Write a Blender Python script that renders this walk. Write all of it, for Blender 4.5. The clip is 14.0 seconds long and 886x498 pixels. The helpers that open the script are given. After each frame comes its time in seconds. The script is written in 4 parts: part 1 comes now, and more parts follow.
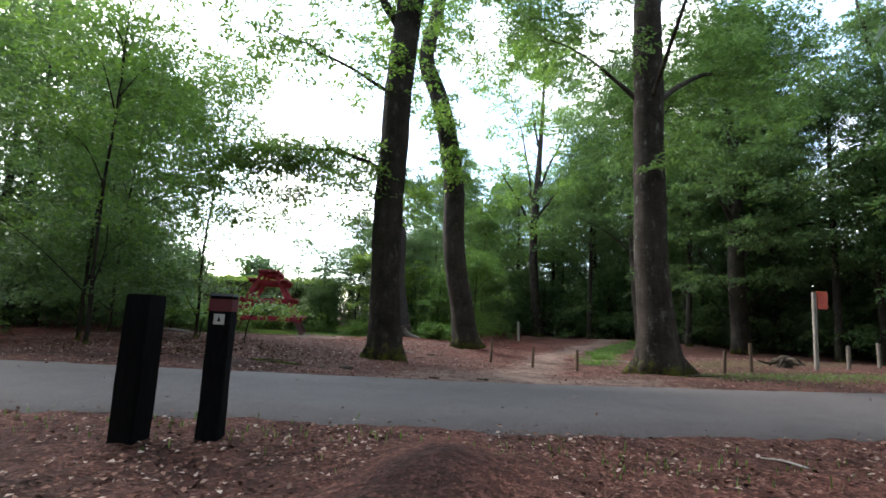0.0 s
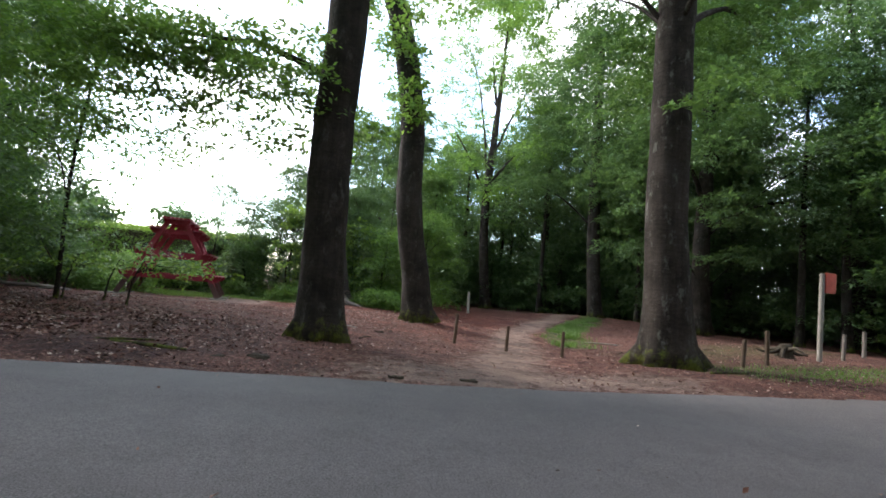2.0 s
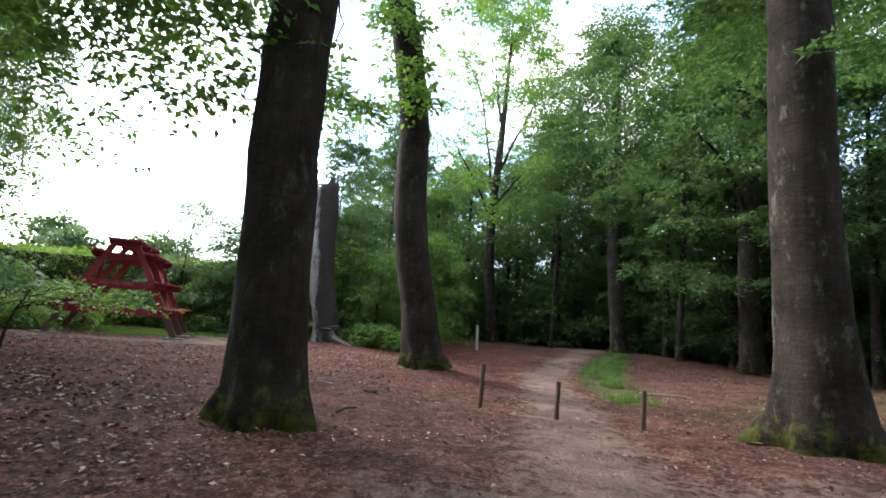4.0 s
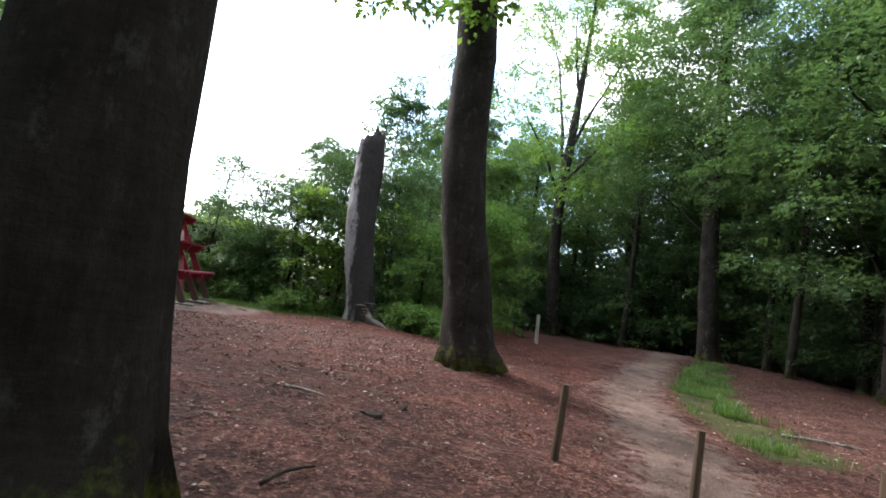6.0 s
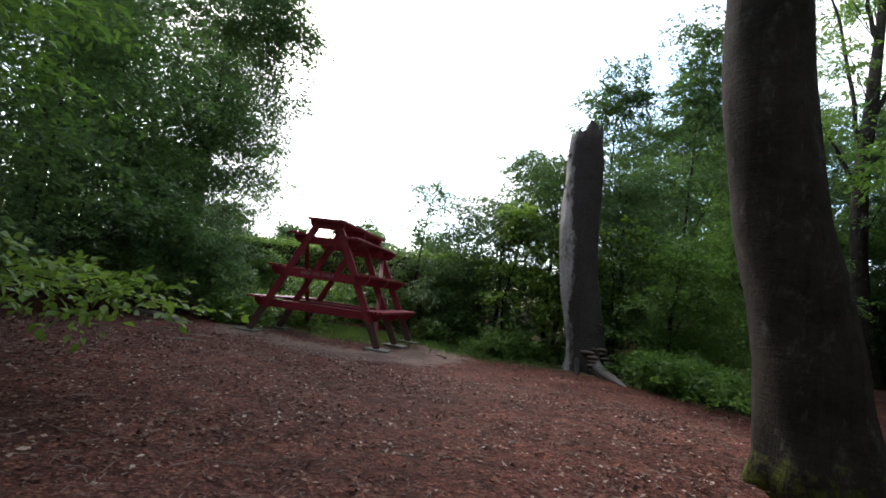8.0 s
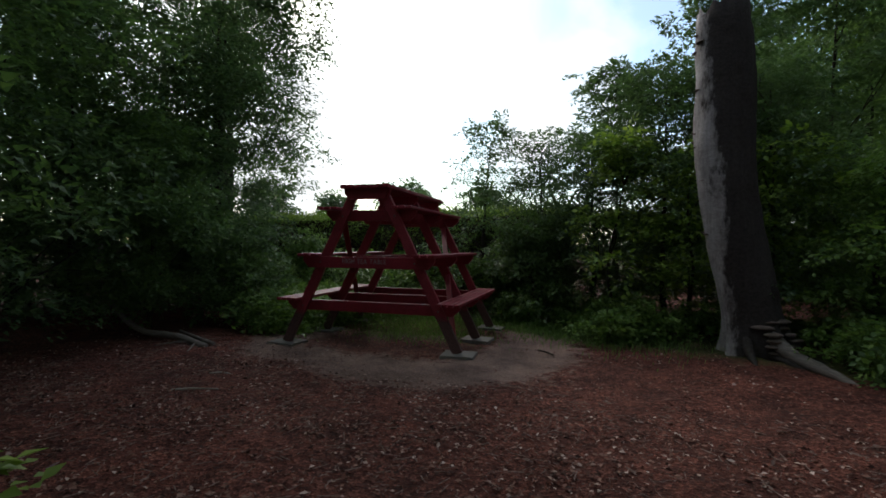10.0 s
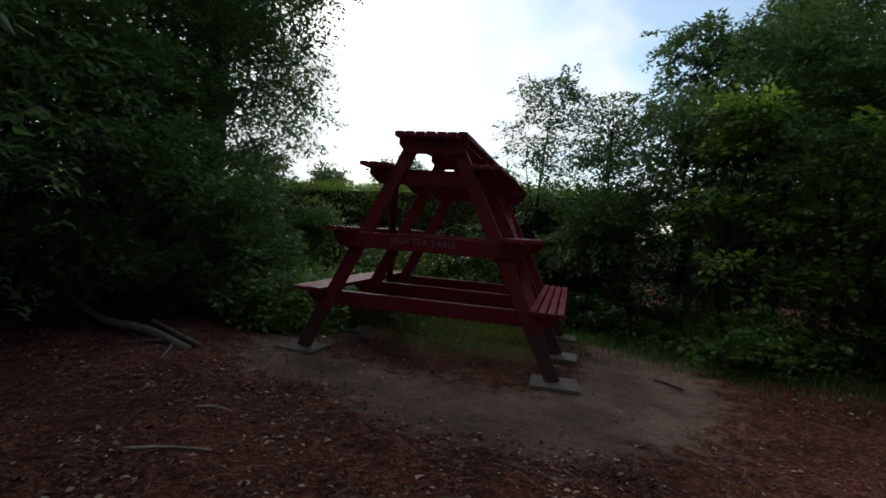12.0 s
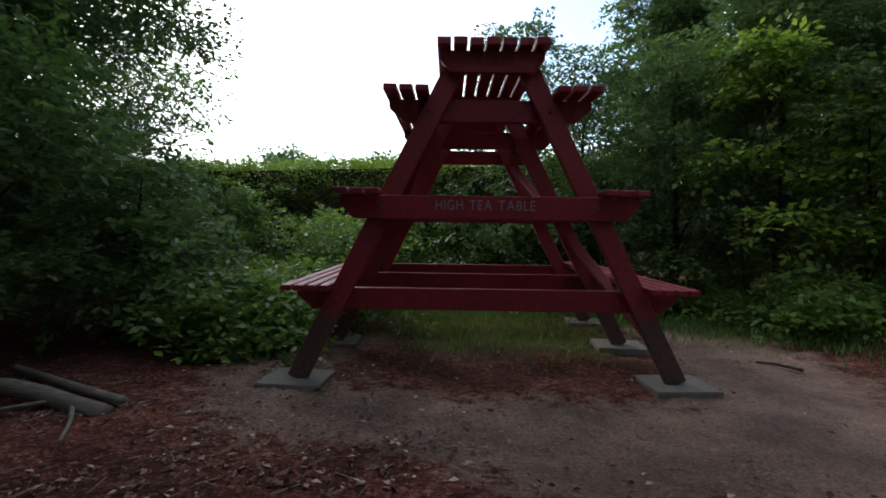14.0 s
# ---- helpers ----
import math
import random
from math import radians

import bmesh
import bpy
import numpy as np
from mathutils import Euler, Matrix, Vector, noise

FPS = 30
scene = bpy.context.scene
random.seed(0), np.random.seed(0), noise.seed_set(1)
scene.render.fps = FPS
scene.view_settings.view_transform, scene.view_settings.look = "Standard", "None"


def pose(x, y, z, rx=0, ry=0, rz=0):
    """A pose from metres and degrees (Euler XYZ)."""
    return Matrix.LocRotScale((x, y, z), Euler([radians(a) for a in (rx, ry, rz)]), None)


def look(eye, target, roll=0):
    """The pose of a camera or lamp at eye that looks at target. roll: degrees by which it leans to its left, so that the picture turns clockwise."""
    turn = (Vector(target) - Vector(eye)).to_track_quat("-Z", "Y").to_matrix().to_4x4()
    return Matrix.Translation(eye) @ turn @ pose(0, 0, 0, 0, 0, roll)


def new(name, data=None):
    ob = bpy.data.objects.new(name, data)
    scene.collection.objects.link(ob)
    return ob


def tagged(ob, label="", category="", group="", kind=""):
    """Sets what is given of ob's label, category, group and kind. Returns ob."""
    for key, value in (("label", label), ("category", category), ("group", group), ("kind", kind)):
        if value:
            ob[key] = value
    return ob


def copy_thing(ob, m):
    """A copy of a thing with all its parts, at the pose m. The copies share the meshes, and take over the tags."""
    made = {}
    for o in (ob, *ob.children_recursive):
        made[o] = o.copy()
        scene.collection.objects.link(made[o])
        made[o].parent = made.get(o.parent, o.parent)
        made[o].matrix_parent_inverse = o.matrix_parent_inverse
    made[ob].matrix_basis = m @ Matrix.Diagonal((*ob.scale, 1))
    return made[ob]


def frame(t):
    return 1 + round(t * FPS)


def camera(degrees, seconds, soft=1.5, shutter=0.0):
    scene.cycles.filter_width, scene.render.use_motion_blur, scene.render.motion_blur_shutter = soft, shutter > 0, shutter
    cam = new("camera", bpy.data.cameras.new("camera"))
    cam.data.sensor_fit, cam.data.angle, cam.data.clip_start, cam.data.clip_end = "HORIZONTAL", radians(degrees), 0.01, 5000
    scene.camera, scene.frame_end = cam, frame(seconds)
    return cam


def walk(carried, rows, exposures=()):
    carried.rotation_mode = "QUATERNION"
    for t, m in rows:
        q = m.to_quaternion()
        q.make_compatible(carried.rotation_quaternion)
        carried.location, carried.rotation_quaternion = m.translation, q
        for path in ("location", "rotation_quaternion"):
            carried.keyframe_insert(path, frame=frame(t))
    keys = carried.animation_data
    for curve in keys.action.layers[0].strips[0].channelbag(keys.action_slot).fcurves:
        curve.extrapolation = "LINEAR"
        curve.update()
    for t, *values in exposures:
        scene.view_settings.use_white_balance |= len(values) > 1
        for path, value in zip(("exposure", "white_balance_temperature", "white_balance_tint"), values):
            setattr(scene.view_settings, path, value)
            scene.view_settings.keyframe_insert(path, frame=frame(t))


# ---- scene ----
cam = camera(84.6, 14.0, soft=1.7)
PATH = [
    (0, (0.885, -2.323, 1.077), (0.866, -0.343, 1.359), 2.7),
    (0.4, (0.775, -1.778, 1.077), (0.895, 0.198, 1.359), 2.3),
    (0.5, (0.747, -1.636, 1.076), (0.882, 0.342, 1.338), 3.4),
    (0.8, (0.662, -1.195, 1.069), (0.816, 0.786, 1.293), 1.7),
    (1, (0.625, -0.895, 1.065), (0.702, 1.093, 1.271), 2.5),
    (1.3, (0.581, -0.433, 1.057), (0.654, 1.544, 1.353), 3.0),
    (1.5, (0.566, -0.119, 1.062), (0.675, 1.855, 1.364), 4.4),
    (2, (0.479, 0.7, 1.077), (0.719, 2.678, 1.245), 5.0),
    (2.5, (0.426, 1.534, 1.099), (0.81, 3.491, 1.247), 4.8),
    (3, (0.43, 2.393, 1.136), (0.815, 4.336, 1.417), 5.8),
    (3.2, (0.428, 2.707, 1.155), (0.752, 4.66, 1.435), 4.8),
    (5.3, (0.893, 6.002, 1.227), (0.943, 7.978, 1.533), 7.3),
    (5.5, (0.921, 6.289, 1.25), (0.918, 8.276, 1.475), 7.7),
    (6, (0.946, 7.054, 1.184), (0.955, 9.044, 1.382), 8.8),
    (6.5, (0.884, 7.897, 1.137), (0.84, 9.89, 1.298), 8.4),
    (7, (0.733, 8.753, 1.169), (0.475, 10.731, 1.318), 8.4),
    (7.1, (0.697, 8.902, 1.182), (0.407, 10.874, 1.338), 8.2),
    (7.5, (0.577, 9.541, 1.291), (0.055, 11.462, 1.481), 8.5),
    (8, (0.312, 10.259, 1.388), (-0.524, 12.065, 1.583), 7.6),
    (8.2, (0.144, 10.609, 1.371), (-0.791, 12.367, 1.559), 6.4),
    (10.3, (-2.09, 13.13, 1.86), (-3.084, 14.866, 1.834), 0.4),
    (10.5, (-2.333, 13.287, 1.843), (-3.312, 15.032, 1.841), 1.5),
    (11, (-2.889, 13.678, 1.823), (-3.839, 15.435, 1.916), 3.4),
    (11.5, (-3.523, 14.08, 1.746), (-4.51, 15.819, 1.805), 3.7),
    (12, (-4.127, 14.422, 1.707), (-5.068, 16.185, 1.629), 4.2),
    (12.5, (-4.718, 14.781, 1.62), (-5.593, 16.577, 1.541), 1.5),
    (13, (-5.332, 15.095, 1.57), (-6.058, 16.957, 1.495), 0.2),
    (13.5, (-5.967, 15.372, 1.43), (-6.463, 17.309, 1.39), 0.9),
    (14, (-6.523, 15.536, 1.347), (-7.006, 17.475, 1.256), 0.8),
]
walk(cam, [(t, look(eye, target, roll)) for t, eye, target, roll in PATH], [(0, 1.75, 6250, 10), (2, 1.75, 6250, 10), (3, 1.95, 6250, 10), (5.3, 1.7, 6250, 10), (6.5, 1.75, 6250, 10), (7, 1.65, 6250, 10), (7.6, 1.25, 6250, 10), (8.2, 0.8, 6250, 10), (10.3, -0.4, 6300, 8), (12, -0.58, 6300, 8), (13, 0.12, 6250, 10), (14, 0.4, 6250, 10)])

# ---- world, sun, exposure ----
world = bpy.data.worlds.new("sky")
scene.world = world
world.use_nodes = True
wn, wl = world.node_tree.nodes, world.node_tree.links
wn.clear()
sky = wn.new("ShaderNodeTexSky")
sky.sky_type, sky.sun_disc = "NISHITA", False
sky.sun_elevation, sky.sun_rotation = radians(32), radians(-51)
sky.air_density, sky.dust_density = 1.0, 0.8
cloud = wn.new("ShaderNodeTexNoise")
cloud.inputs["Scale"].default_value, cloud.inputs["Detail"].default_value, cloud.inputs["Distortion"].default_value = 3.4, 7, 0.6
cdir, cturn = wn.new("ShaderNodeTexCoord"), wn.new("ShaderNodeMapping")
cturn.inputs["Rotation"].default_value = (0, 0, radians(20))
wl.new(cdir.outputs["Generated"], cturn.inputs[0])
wl.new(cturn.outputs[0], cloud.inputs["Vector"])
cramp = wn.new("ShaderNodeValToRGB")
cramp.color_ramp.elements[0].position, cramp.color_ramp.elements[1].position = 0.47, 0.63
cramp.color_ramp.elements[0].color = (0.08, 0.08, 0.08, 1)
cmix = wn.new("ShaderNodeMixRGB")
cmix.inputs[2].default_value = (14.0, 14.1, 14.2, 1)
wbg = wn.new("ShaderNodeBackground")
wbg.inputs["Strength"].default_value = 0.11
wout = wn.new("ShaderNodeOutputWorld")
wl.new(cloud.outputs["Fac"], cramp.inputs[0])
wl.new(cramp.outputs[0], cmix.inputs[0])
lift = wn.new("ShaderNodeMixRGB")
lift.blend_type = "MULTIPLY"
lift.inputs[0].default_value, lift.inputs[2].default_value = 1.0, (2.45, 2.5, 2.35, 1)
wl.new(sky.outputs[0], lift.inputs[1])
wl.new(lift.outputs[0], cmix.inputs[1])
wl.new(cmix.outputs[0], wbg.inputs[0])
wl.new(wbg.outputs[0], wout.inputs[0])
sun_data = bpy.data.lights.new("sun", "SUN")
sun_data.energy, sun_data.angle, sun_data.color = 1.7, radians(18), (1.0, 0.95, 0.88)
sun = new("sun", sun_data)
sun.matrix_world = look((-39, 32, 32), (0, 0, 0))


# ---- mesh helpers ----
def fast_mesh(name, verts, faces, smooth=False):
    """A mesh from an (n,3) array and an (m,k) array of equal-sided faces."""
    verts, faces = np.asarray(verts, np.float32), np.asarray(faces, np.int32)
    me = bpy.data.meshes.new(name)
    k = faces.shape[1]
    me.vertices.add(len(verts))
    me.vertices.foreach_set("co", verts.ravel())
    me.loops.add(faces.size)
    me.loops.foreach_set("vertex_index", faces.ravel())
    me.polygons.add(len(faces))
    me.polygons.foreach_set("loop_start", np.arange(0, faces.size, k, dtype=np.int32))
    if smooth:
        me.polygons.foreach_set("use_smooth", np.ones(len(faces), bool))
    me.update(calc_edges=True)
    return me


def put(name, me, material, parent=None, label=""):
    ob = new(name, me)
    me.materials.clear()
    me.materials.append(material)
    ob.parent = parent
    if label:
        tagged(ob, label)
    return ob


def part(name, bm, material, parent=None, label="", smooth=False):
    me = bpy.data.meshes.new(name)
    bm.normal_update()
    bm.to_mesh(me)
    bm.free()
    if smooth:
        me.polygons.foreach_set("use_smooth", np.ones(len(me.polygons), bool))
    return put(name, me, material, parent, label)


def thing(name, x, y, z, label, category, group="", kind="", rz=0):
    ob = new(name)
    ob.matrix_basis = pose(x, y, z, 0, 0, rz)
    return tagged(ob, label, category, group, kind)


def board(bm, a, b, width, thick, up=(0, 0, 1), chamfer=0.006):
    """A sawn board from a to b; width along up, thick across."""
    a, b, up = Vector(a), Vector(b), Vector(up)
    d = (b - a).normalized()
    side = d.cross(up).normalized()
    up = side.cross(d).normalized()
    m = Matrix((d, side, up)).transposed().to_4x4()
    m.translation = (a + b) / 2
    got = bmesh.ops.create_cube(bm, size=1, matrix=m @ Matrix.Diagonal(((b - a).length, thick, width, 1)))
    edges = {e for v in got["verts"] for e in v.link_edges}
    bmesh.ops.bevel(bm, geom=list(edges), offset=chamfer, segments=1, affect="EDGES")
    return bm


def tube(points, radii, sides=8, rough=0.0, rng=None, lobes=None, caps=True):
    """A tapered tube along points; lobes(k, angle) scales the radius."""
    P = np.asarray(points, float)
    n = len(P)
    T = np.gradient(P, axis=0)
    T /= np.linalg.norm(T, axis=1)[:, None]
    ref = np.array([1.0, 0.13, 0.0]) if abs(T[:, 0]).mean() < 0.8 else np.array([0, 0.13, 1.0])
    X = np.cross(T, ref)
    X /= np.linalg.norm(X, axis=1)[:, None]
    Y = np.cross(T, X)
    ang = np.linspace(0, 2 * np.pi, sides, endpoint=False)
    R = np.repeat(np.asarray(radii, float)[:, None], sides, 1)
    if lobes is not None:
        R = R * lobes(np.arange(n)[:, None], ang[None, :])
    if rough and rng is not None:
        R = R * (1 + rng.normal(0, rough, R.shape))
    V = P[:, None, :] + R[..., None] * (np.cos(ang)[None, :, None] * X[:, None, :] + np.sin(ang)[None, :, None] * Y[:, None, :])
    V = V.reshape(-1, 3)
    i, j = np.meshgrid(np.arange(n - 1), np.arange(sides), indexing="ij")
    jn = (j + 1) % sides
    F = np.stack([i * sides + j, i * sides + jn, (i + 1) * sides + jn, (i + 1) * sides + j], -1).reshape(-1, 4)
    if caps:
        V = np.vstack([V, P[0], P[-1]])
        k = np.arange(sides)
        kn = (k + 1) % sides
        c0 = np.stack([np.full(sides, n * sides), kn, k, k], -1)
        c1 = np.stack([np.full(sides, n * sides + 1), (n - 1) * sides + k, (n - 1) * sides + kn, (n - 1) * sides + kn], -1)
        tri = np.vstack([c0, c1])[:, :3]
        return V, F, tri
    return V, F, np.zeros((0, 3), int)


def mixed_mesh(name, chunks, smooth=True):
    """One mesh from tubes (V, quads, tris)."""
    vs, fs, base = [], [], 0
    for V, F, tri in chunks:
        vs.append(V)
        fs += [tuple(f) for f in (F + base)] + [tuple(f) for f in (tri + base)]
        base += len(V)
    me = bpy.data.meshes.new(name)
    me.from_pydata(np.vstack(vs).tolist(), [], [tuple(int(v) for v in f) for f in fs])
    if smooth:
        me.polygons.foreach_set("use_smooth", np.ones(len(me.polygons), bool))
    me.update()
    return me


def spline(points, n):
    """A smooth curve through points, n samples."""
    P = np.asarray(points, float)
    d = np.r_[0, np.cumsum(np.linalg.norm(np.diff(P, axis=0), axis=1))]
    M = np.gradient(P, d, axis=0)
    t = np.linspace(0, d[-1], n)
    i = np.clip(np.searchsorted(d, t, side="right") - 1, 0, len(P) - 2)
    h = (d[i + 1] - d[i])[:, None]
    u = ((t - d[i])[:, None]) / h
    return (2 * u**3 - 3 * u**2 + 1) * P[i] + (u**3 - 2 * u**2 + u) * h * M[i] + (3 * u**2 - 2 * u**3) * P[i + 1] + (u**3 - u**2) * h * M[i + 1]


def unit(a):
    return a / np.maximum(np.linalg.norm(a, axis=-1, keepdims=True), 1e-9)


def leaf_mesh(name, rng, O, D, per, length, width, size, flat=0.14, droop=0.3, slim=0.3, fold=True):
    """Sprays of leaves: twigs at O along D, with `per` leaves on each."""
    S = len(O)
    up = np.array([0, 0, 1.0])
    side = unit(np.cross(D, up))
    nrm = np.cross(side, D)
    u = rng.random((S, per, 1))
    v = rng.uniform(-1, 1, (S, per, 1)) * (1 - 0.55 * u)
    P = O[:, None] + D[:, None] * length * u + side[:, None] * width * v + nrm[:, None] * rng.normal(0, flat * width, (S, per, 1))
    P[..., 2:] -= droop * length * u**2
    A = unit(D[:, None] * 0.7 + side[:, None] * np.sign(v) * 0.7 + rng.normal(0, 0.4, (S, per, 3)) - up * 0.2)
    N = nrm[:, None] + rng.normal(0, 0.32, (S, per, 3))
    B = unit(np.cross(N, A))
    N = np.cross(A, B)
    sz = size * rng.uniform(0.6, 1.3, (S, per, 1))
    if not fold:
        V = np.stack([P + B * slim * 0.9 * sz, P + A * sz, P - B * slim * 0.9 * sz], 2).reshape(-1, 3)
        return fast_mesh(name, V, np.arange(S * per * 3).reshape(-1, 3))
    V = np.stack([P, P + A * 0.45 * sz + B * slim * sz + N * 0.08 * sz, P + A * sz - N * 0.05 * sz, P + A * 0.45 * sz - B * slim * sz + N * 0.08 * sz], 2).reshape(-1, 3)
    k = np.arange(S * per)[:, None] * 4
    F = np.concatenate([k + np.array([[0, 1, 2]]), k + np.array([[0, 2, 3]])], 1).reshape(-1, 3)
    return fast_mesh(name, V, F)


def lump_sprays(rng, lumps, per_lump):
    """Spray origins and directions filling lumps (x, y, z, radius, flattening)."""
    L = np.asarray(lumps, float)
    i = np.repeat(np.arange(len(L)), per_lump)
    d = unit(rng.normal(0, 1, (len(i), 3)))
    r = L[i, 3:4] * rng.random((len(i), 1)) ** 0.45
    O = L[i, :3] + d * r * np.concatenate([np.ones((len(i), 2)), L[i, 4:5]], 1)
    D = unit(d * np.array([1, 1, 0.2]) + rng.normal(0, 1, d.shape) * np.array([0.4, 0.4, 0.16]) + np.array([0, 0, 0.04]))
    return O, D


def crown_lumps(rng, cx, cy, zlo, zhi, radius, count, lump, top=0.35, flat=0.5):
    """Lumps through an uneven crown, widest at a third of its height."""
    out = []
    for _ in range(count):
        h = rng.random() ** 0.9
        r = radius * (0.55 + 0.45 * math.sin(math.pi * min(1, (h + 0.15)))) * (1 - (1 - top) * max(0, h - 0.45) / 0.55)
        a, q = rng.uniform(0, 2 * math.pi), rng.random() ** 0.5
        out.append((cx + r * q * math.cos(a), cy + r * q * math.sin(a), zlo + h * (zhi - zlo), lump * rng.uniform(0.6, 1.35), flat))
    return out


# ---- materials ----
def material(name):
    m = bpy.data.materials.new(name)
    m.use_nodes = True
    nt = m.node_tree
    return m, nt, nt.nodes["Principled BSDF"]


def node(nt, kind, **values):
    n = nt.nodes.new(kind)
    for k, v in values.items():
        n.inputs[k.replace("_", " ")].default_value = v
    return n


def ramp(nt, fac, stops):
    n = nt.nodes.new("ShaderNodeValToRGB")
    while len(n.color_ramp.elements) < len(stops):
        n.color_ramp.elements.new(0.5)
    for e, (p, c) in zip(n.color_ramp.elements, stops):
        e.position, e.color = p, (*c, 1)
    nt.links.new(fac, n.inputs[0])
    return n.outputs[0]


def blend(nt, fac, a, b, how="MIX"):
    n = nt.nodes.new("ShaderNodeMixRGB")
    n.blend_type = how
    for s, v in zip(n.inputs, (fac, a, b)):
        if isinstance(v, (int, float)):
            s.default_value = v
        elif isinstance(v, tuple):
            s.default_value = (*v, 1)
        else:
            nt.links.new(v, s)
    return n.outputs[0]


def coords(nt, scale=(1, 1, 1)):
    c = nt.nodes.new("ShaderNodeTexCoord")
    m = nt.nodes.new("ShaderNodeMapping")
    m.inputs["Scale"].default_value = scale
    nt.links.new(c.outputs["Object"], m.inputs[0])
    return m.outputs[0]


def noise_tex(nt, vec, scale, detail=4, rough=0.6):
    n = node(nt, "ShaderNodeTexNoise", Scale=scale, Detail=detail, Roughness=rough)
    if vec is not None:
        nt.links.new(vec, n.inputs["Vector"])
    return n.outputs["Fac"]


def bump(nt, bsdf, height, strength=0.4, distance=0.02):
    b = node(nt, "ShaderNodeBump", Strength=strength, Distance=distance)
    nt.links.new(height, b.inputs["Height"])
    nt.links.new(b.outputs[0], bsdf.inputs["Normal"])


def leaf_material(name, dark, mid, light, glow=0.35):
    m, nt, p = material(name)
    g = nt.nodes.new("ShaderNodeNewGeometry")
    col = ramp(nt, g.outputs["Random Per Island"], [(0.0, dark), (0.55, mid), (1.0, light)])
    patch = noise_tex(nt, coords(nt), 0.7, 2)
    col = blend(nt, ramp(nt, patch, [(0.35, (0.0, 0.0, 0.0)), (0.7, (0.55, 0.55, 0.55))]), col, light)
    nt.links.new(col, p.inputs["Base Color"])
    p.inputs["Roughness"].default_value = 0.4
    p.inputs["Specular IOR Level"].default_value = 0.34
    tr = nt.nodes.new("ShaderNodeBsdfTranslucent")
    nt.links.new(blend(nt, 1.0, col, (1.0, 1.06, 0.66), "MULTIPLY"), tr.inputs[0])
    mx = nt.nodes.new("ShaderNodeMixShader")
    mx.inputs[0].default_value = glow
    nt.links.new(p.outputs[0], mx.inputs[1])
    nt.links.new(tr.outputs[0], mx.inputs[2])
    nt.links.new(mx.outputs[0], nt.nodes["Material Output"].inputs[0])
    return m


BEECH = leaf_material("beech_leaves", (0.058, 0.108, 0.042), (0.09, 0.155, 0.056), (0.145, 0.225, 0.07), 0.52)
FRESH = leaf_material("fresh_leaves", (0.085, 0.155, 0.042), (0.125, 0.215, 0.055), (0.20, 0.30, 0.07), 0.54)
LIME = leaf_material("young_yellow_leaves", (0.11, 0.19, 0.03), (0.17, 0.27, 0.045), (0.26, 0.36, 0.07), 0.5)
DEEP = leaf_material("deep_green_leaves", (0.056, 0.098, 0.046), (0.08, 0.136, 0.06), (0.115, 0.178, 0.07), 0.52)
GRASS = leaf_material("grass_blades", (0.07, 0.13, 0.03), (0.11, 0.19, 0.04), (0.17, 0.26, 0.07), 0.4)


def bark_material(name, a, b, moss=0.0, lines=0.3, lichen=0.0):
    m, nt, p = material(name)
    v = coords(nt)
    big = noise_tex(nt, v, 1.6, 5)
    rings = noise_tex(nt, coords(nt, (2.2, 2.2, 9)), 2.6, 8, 0.7)
    fine = noise_tex(nt, coords(nt, (1, 1, 0.5)), 34, 5, 0.7)
    col = ramp(nt, big, [(0.3, a), (0.72, b)])
    col = blend(nt, lines, col, ramp(nt, rings, [(0.35, (0.25, 0.25, 0.25)), (0.65, (1.0, 1.0, 1.0))]), "MULTIPLY")
    col = blend(nt, 0.45, col, ramp(nt, fine, [(0.3, (0.45, 0.45, 0.45)), (0.7, (1.2, 1.2, 1.2))]), "MULTIPLY")
    streak = noise_tex(nt, coords(nt, (5, 5, 0.3)), 2.4, 6, 0.65)
    col = blend(nt, 0.35, col, ramp(nt, streak, [(0.36, (0.4, 0.38, 0.37)), (0.6, (1.15, 1.15, 1.15))]), "MULTIPLY")
    if lichen:
        patch = noise_tex(nt, coords(nt, (1, 1, 0.55)), 5.5, 7, 0.72)
        col = blend(nt, ramp(nt, patch, [(0.56, (0.0, 0.0, 0.0)), (0.68, (lichen, lichen, lichen))]), col, (0.20, 0.20, 0.165))
    if moss:
        sep = nt.nodes.new("ShaderNodeSeparateXYZ")
        nt.links.new(v, sep.inputs[0])
        low = node(nt, "ShaderNodeMapRange", From_Min=0.8, From_Max=0.0, To_Min=-0.3, To_Max=0.12)
        nt.links.new(sep.outputs["Z"], low.inputs["Value"])
        add = nt.nodes.new("ShaderNodeMath")
        add.operation = "ADD"
        nt.links.new(noise_tex(nt, v, 4.5, 6, 0.7), add.inputs[0])
        nt.links.new(low.outputs[0], add.inputs[1])
        mask = ramp(nt, add.outputs[0], [(0.5, (0.0, 0.0, 0.0)), (0.68, (moss, moss, moss))])
        col = blend(nt, mask, col, ramp(nt, fine, [(0.3, (0.06, 0.08, 0.012)), (0.7, (0.19, 0.21, 0.03))]))
    nt.links.new(col, p.inputs["Base Color"])
    p.inputs["Roughness"].default_value = 0.9
    p.inputs["Specular IOR Level"].default_value = 0.08
    h = blend(nt, 0.5, rings, fine)
    bump(nt, p, h, 0.9, 0.03)
    return m


BARK = bark_material("dark_beech_bark", (0.022, 0.018, 0.015), (0.062, 0.05, 0.042), 0.75, 0.35, 0.25)
GREY = bark_material("grey_beech_bark", (0.026, 0.02, 0.017), (0.08, 0.064, 0.053), 0.7, 0.45, 0.5)
DEAD = bark_material("bare_dead_wood", (0.22, 0.19, 0.18), (0.52, 0.47, 0.45), 0.35, 0.3)


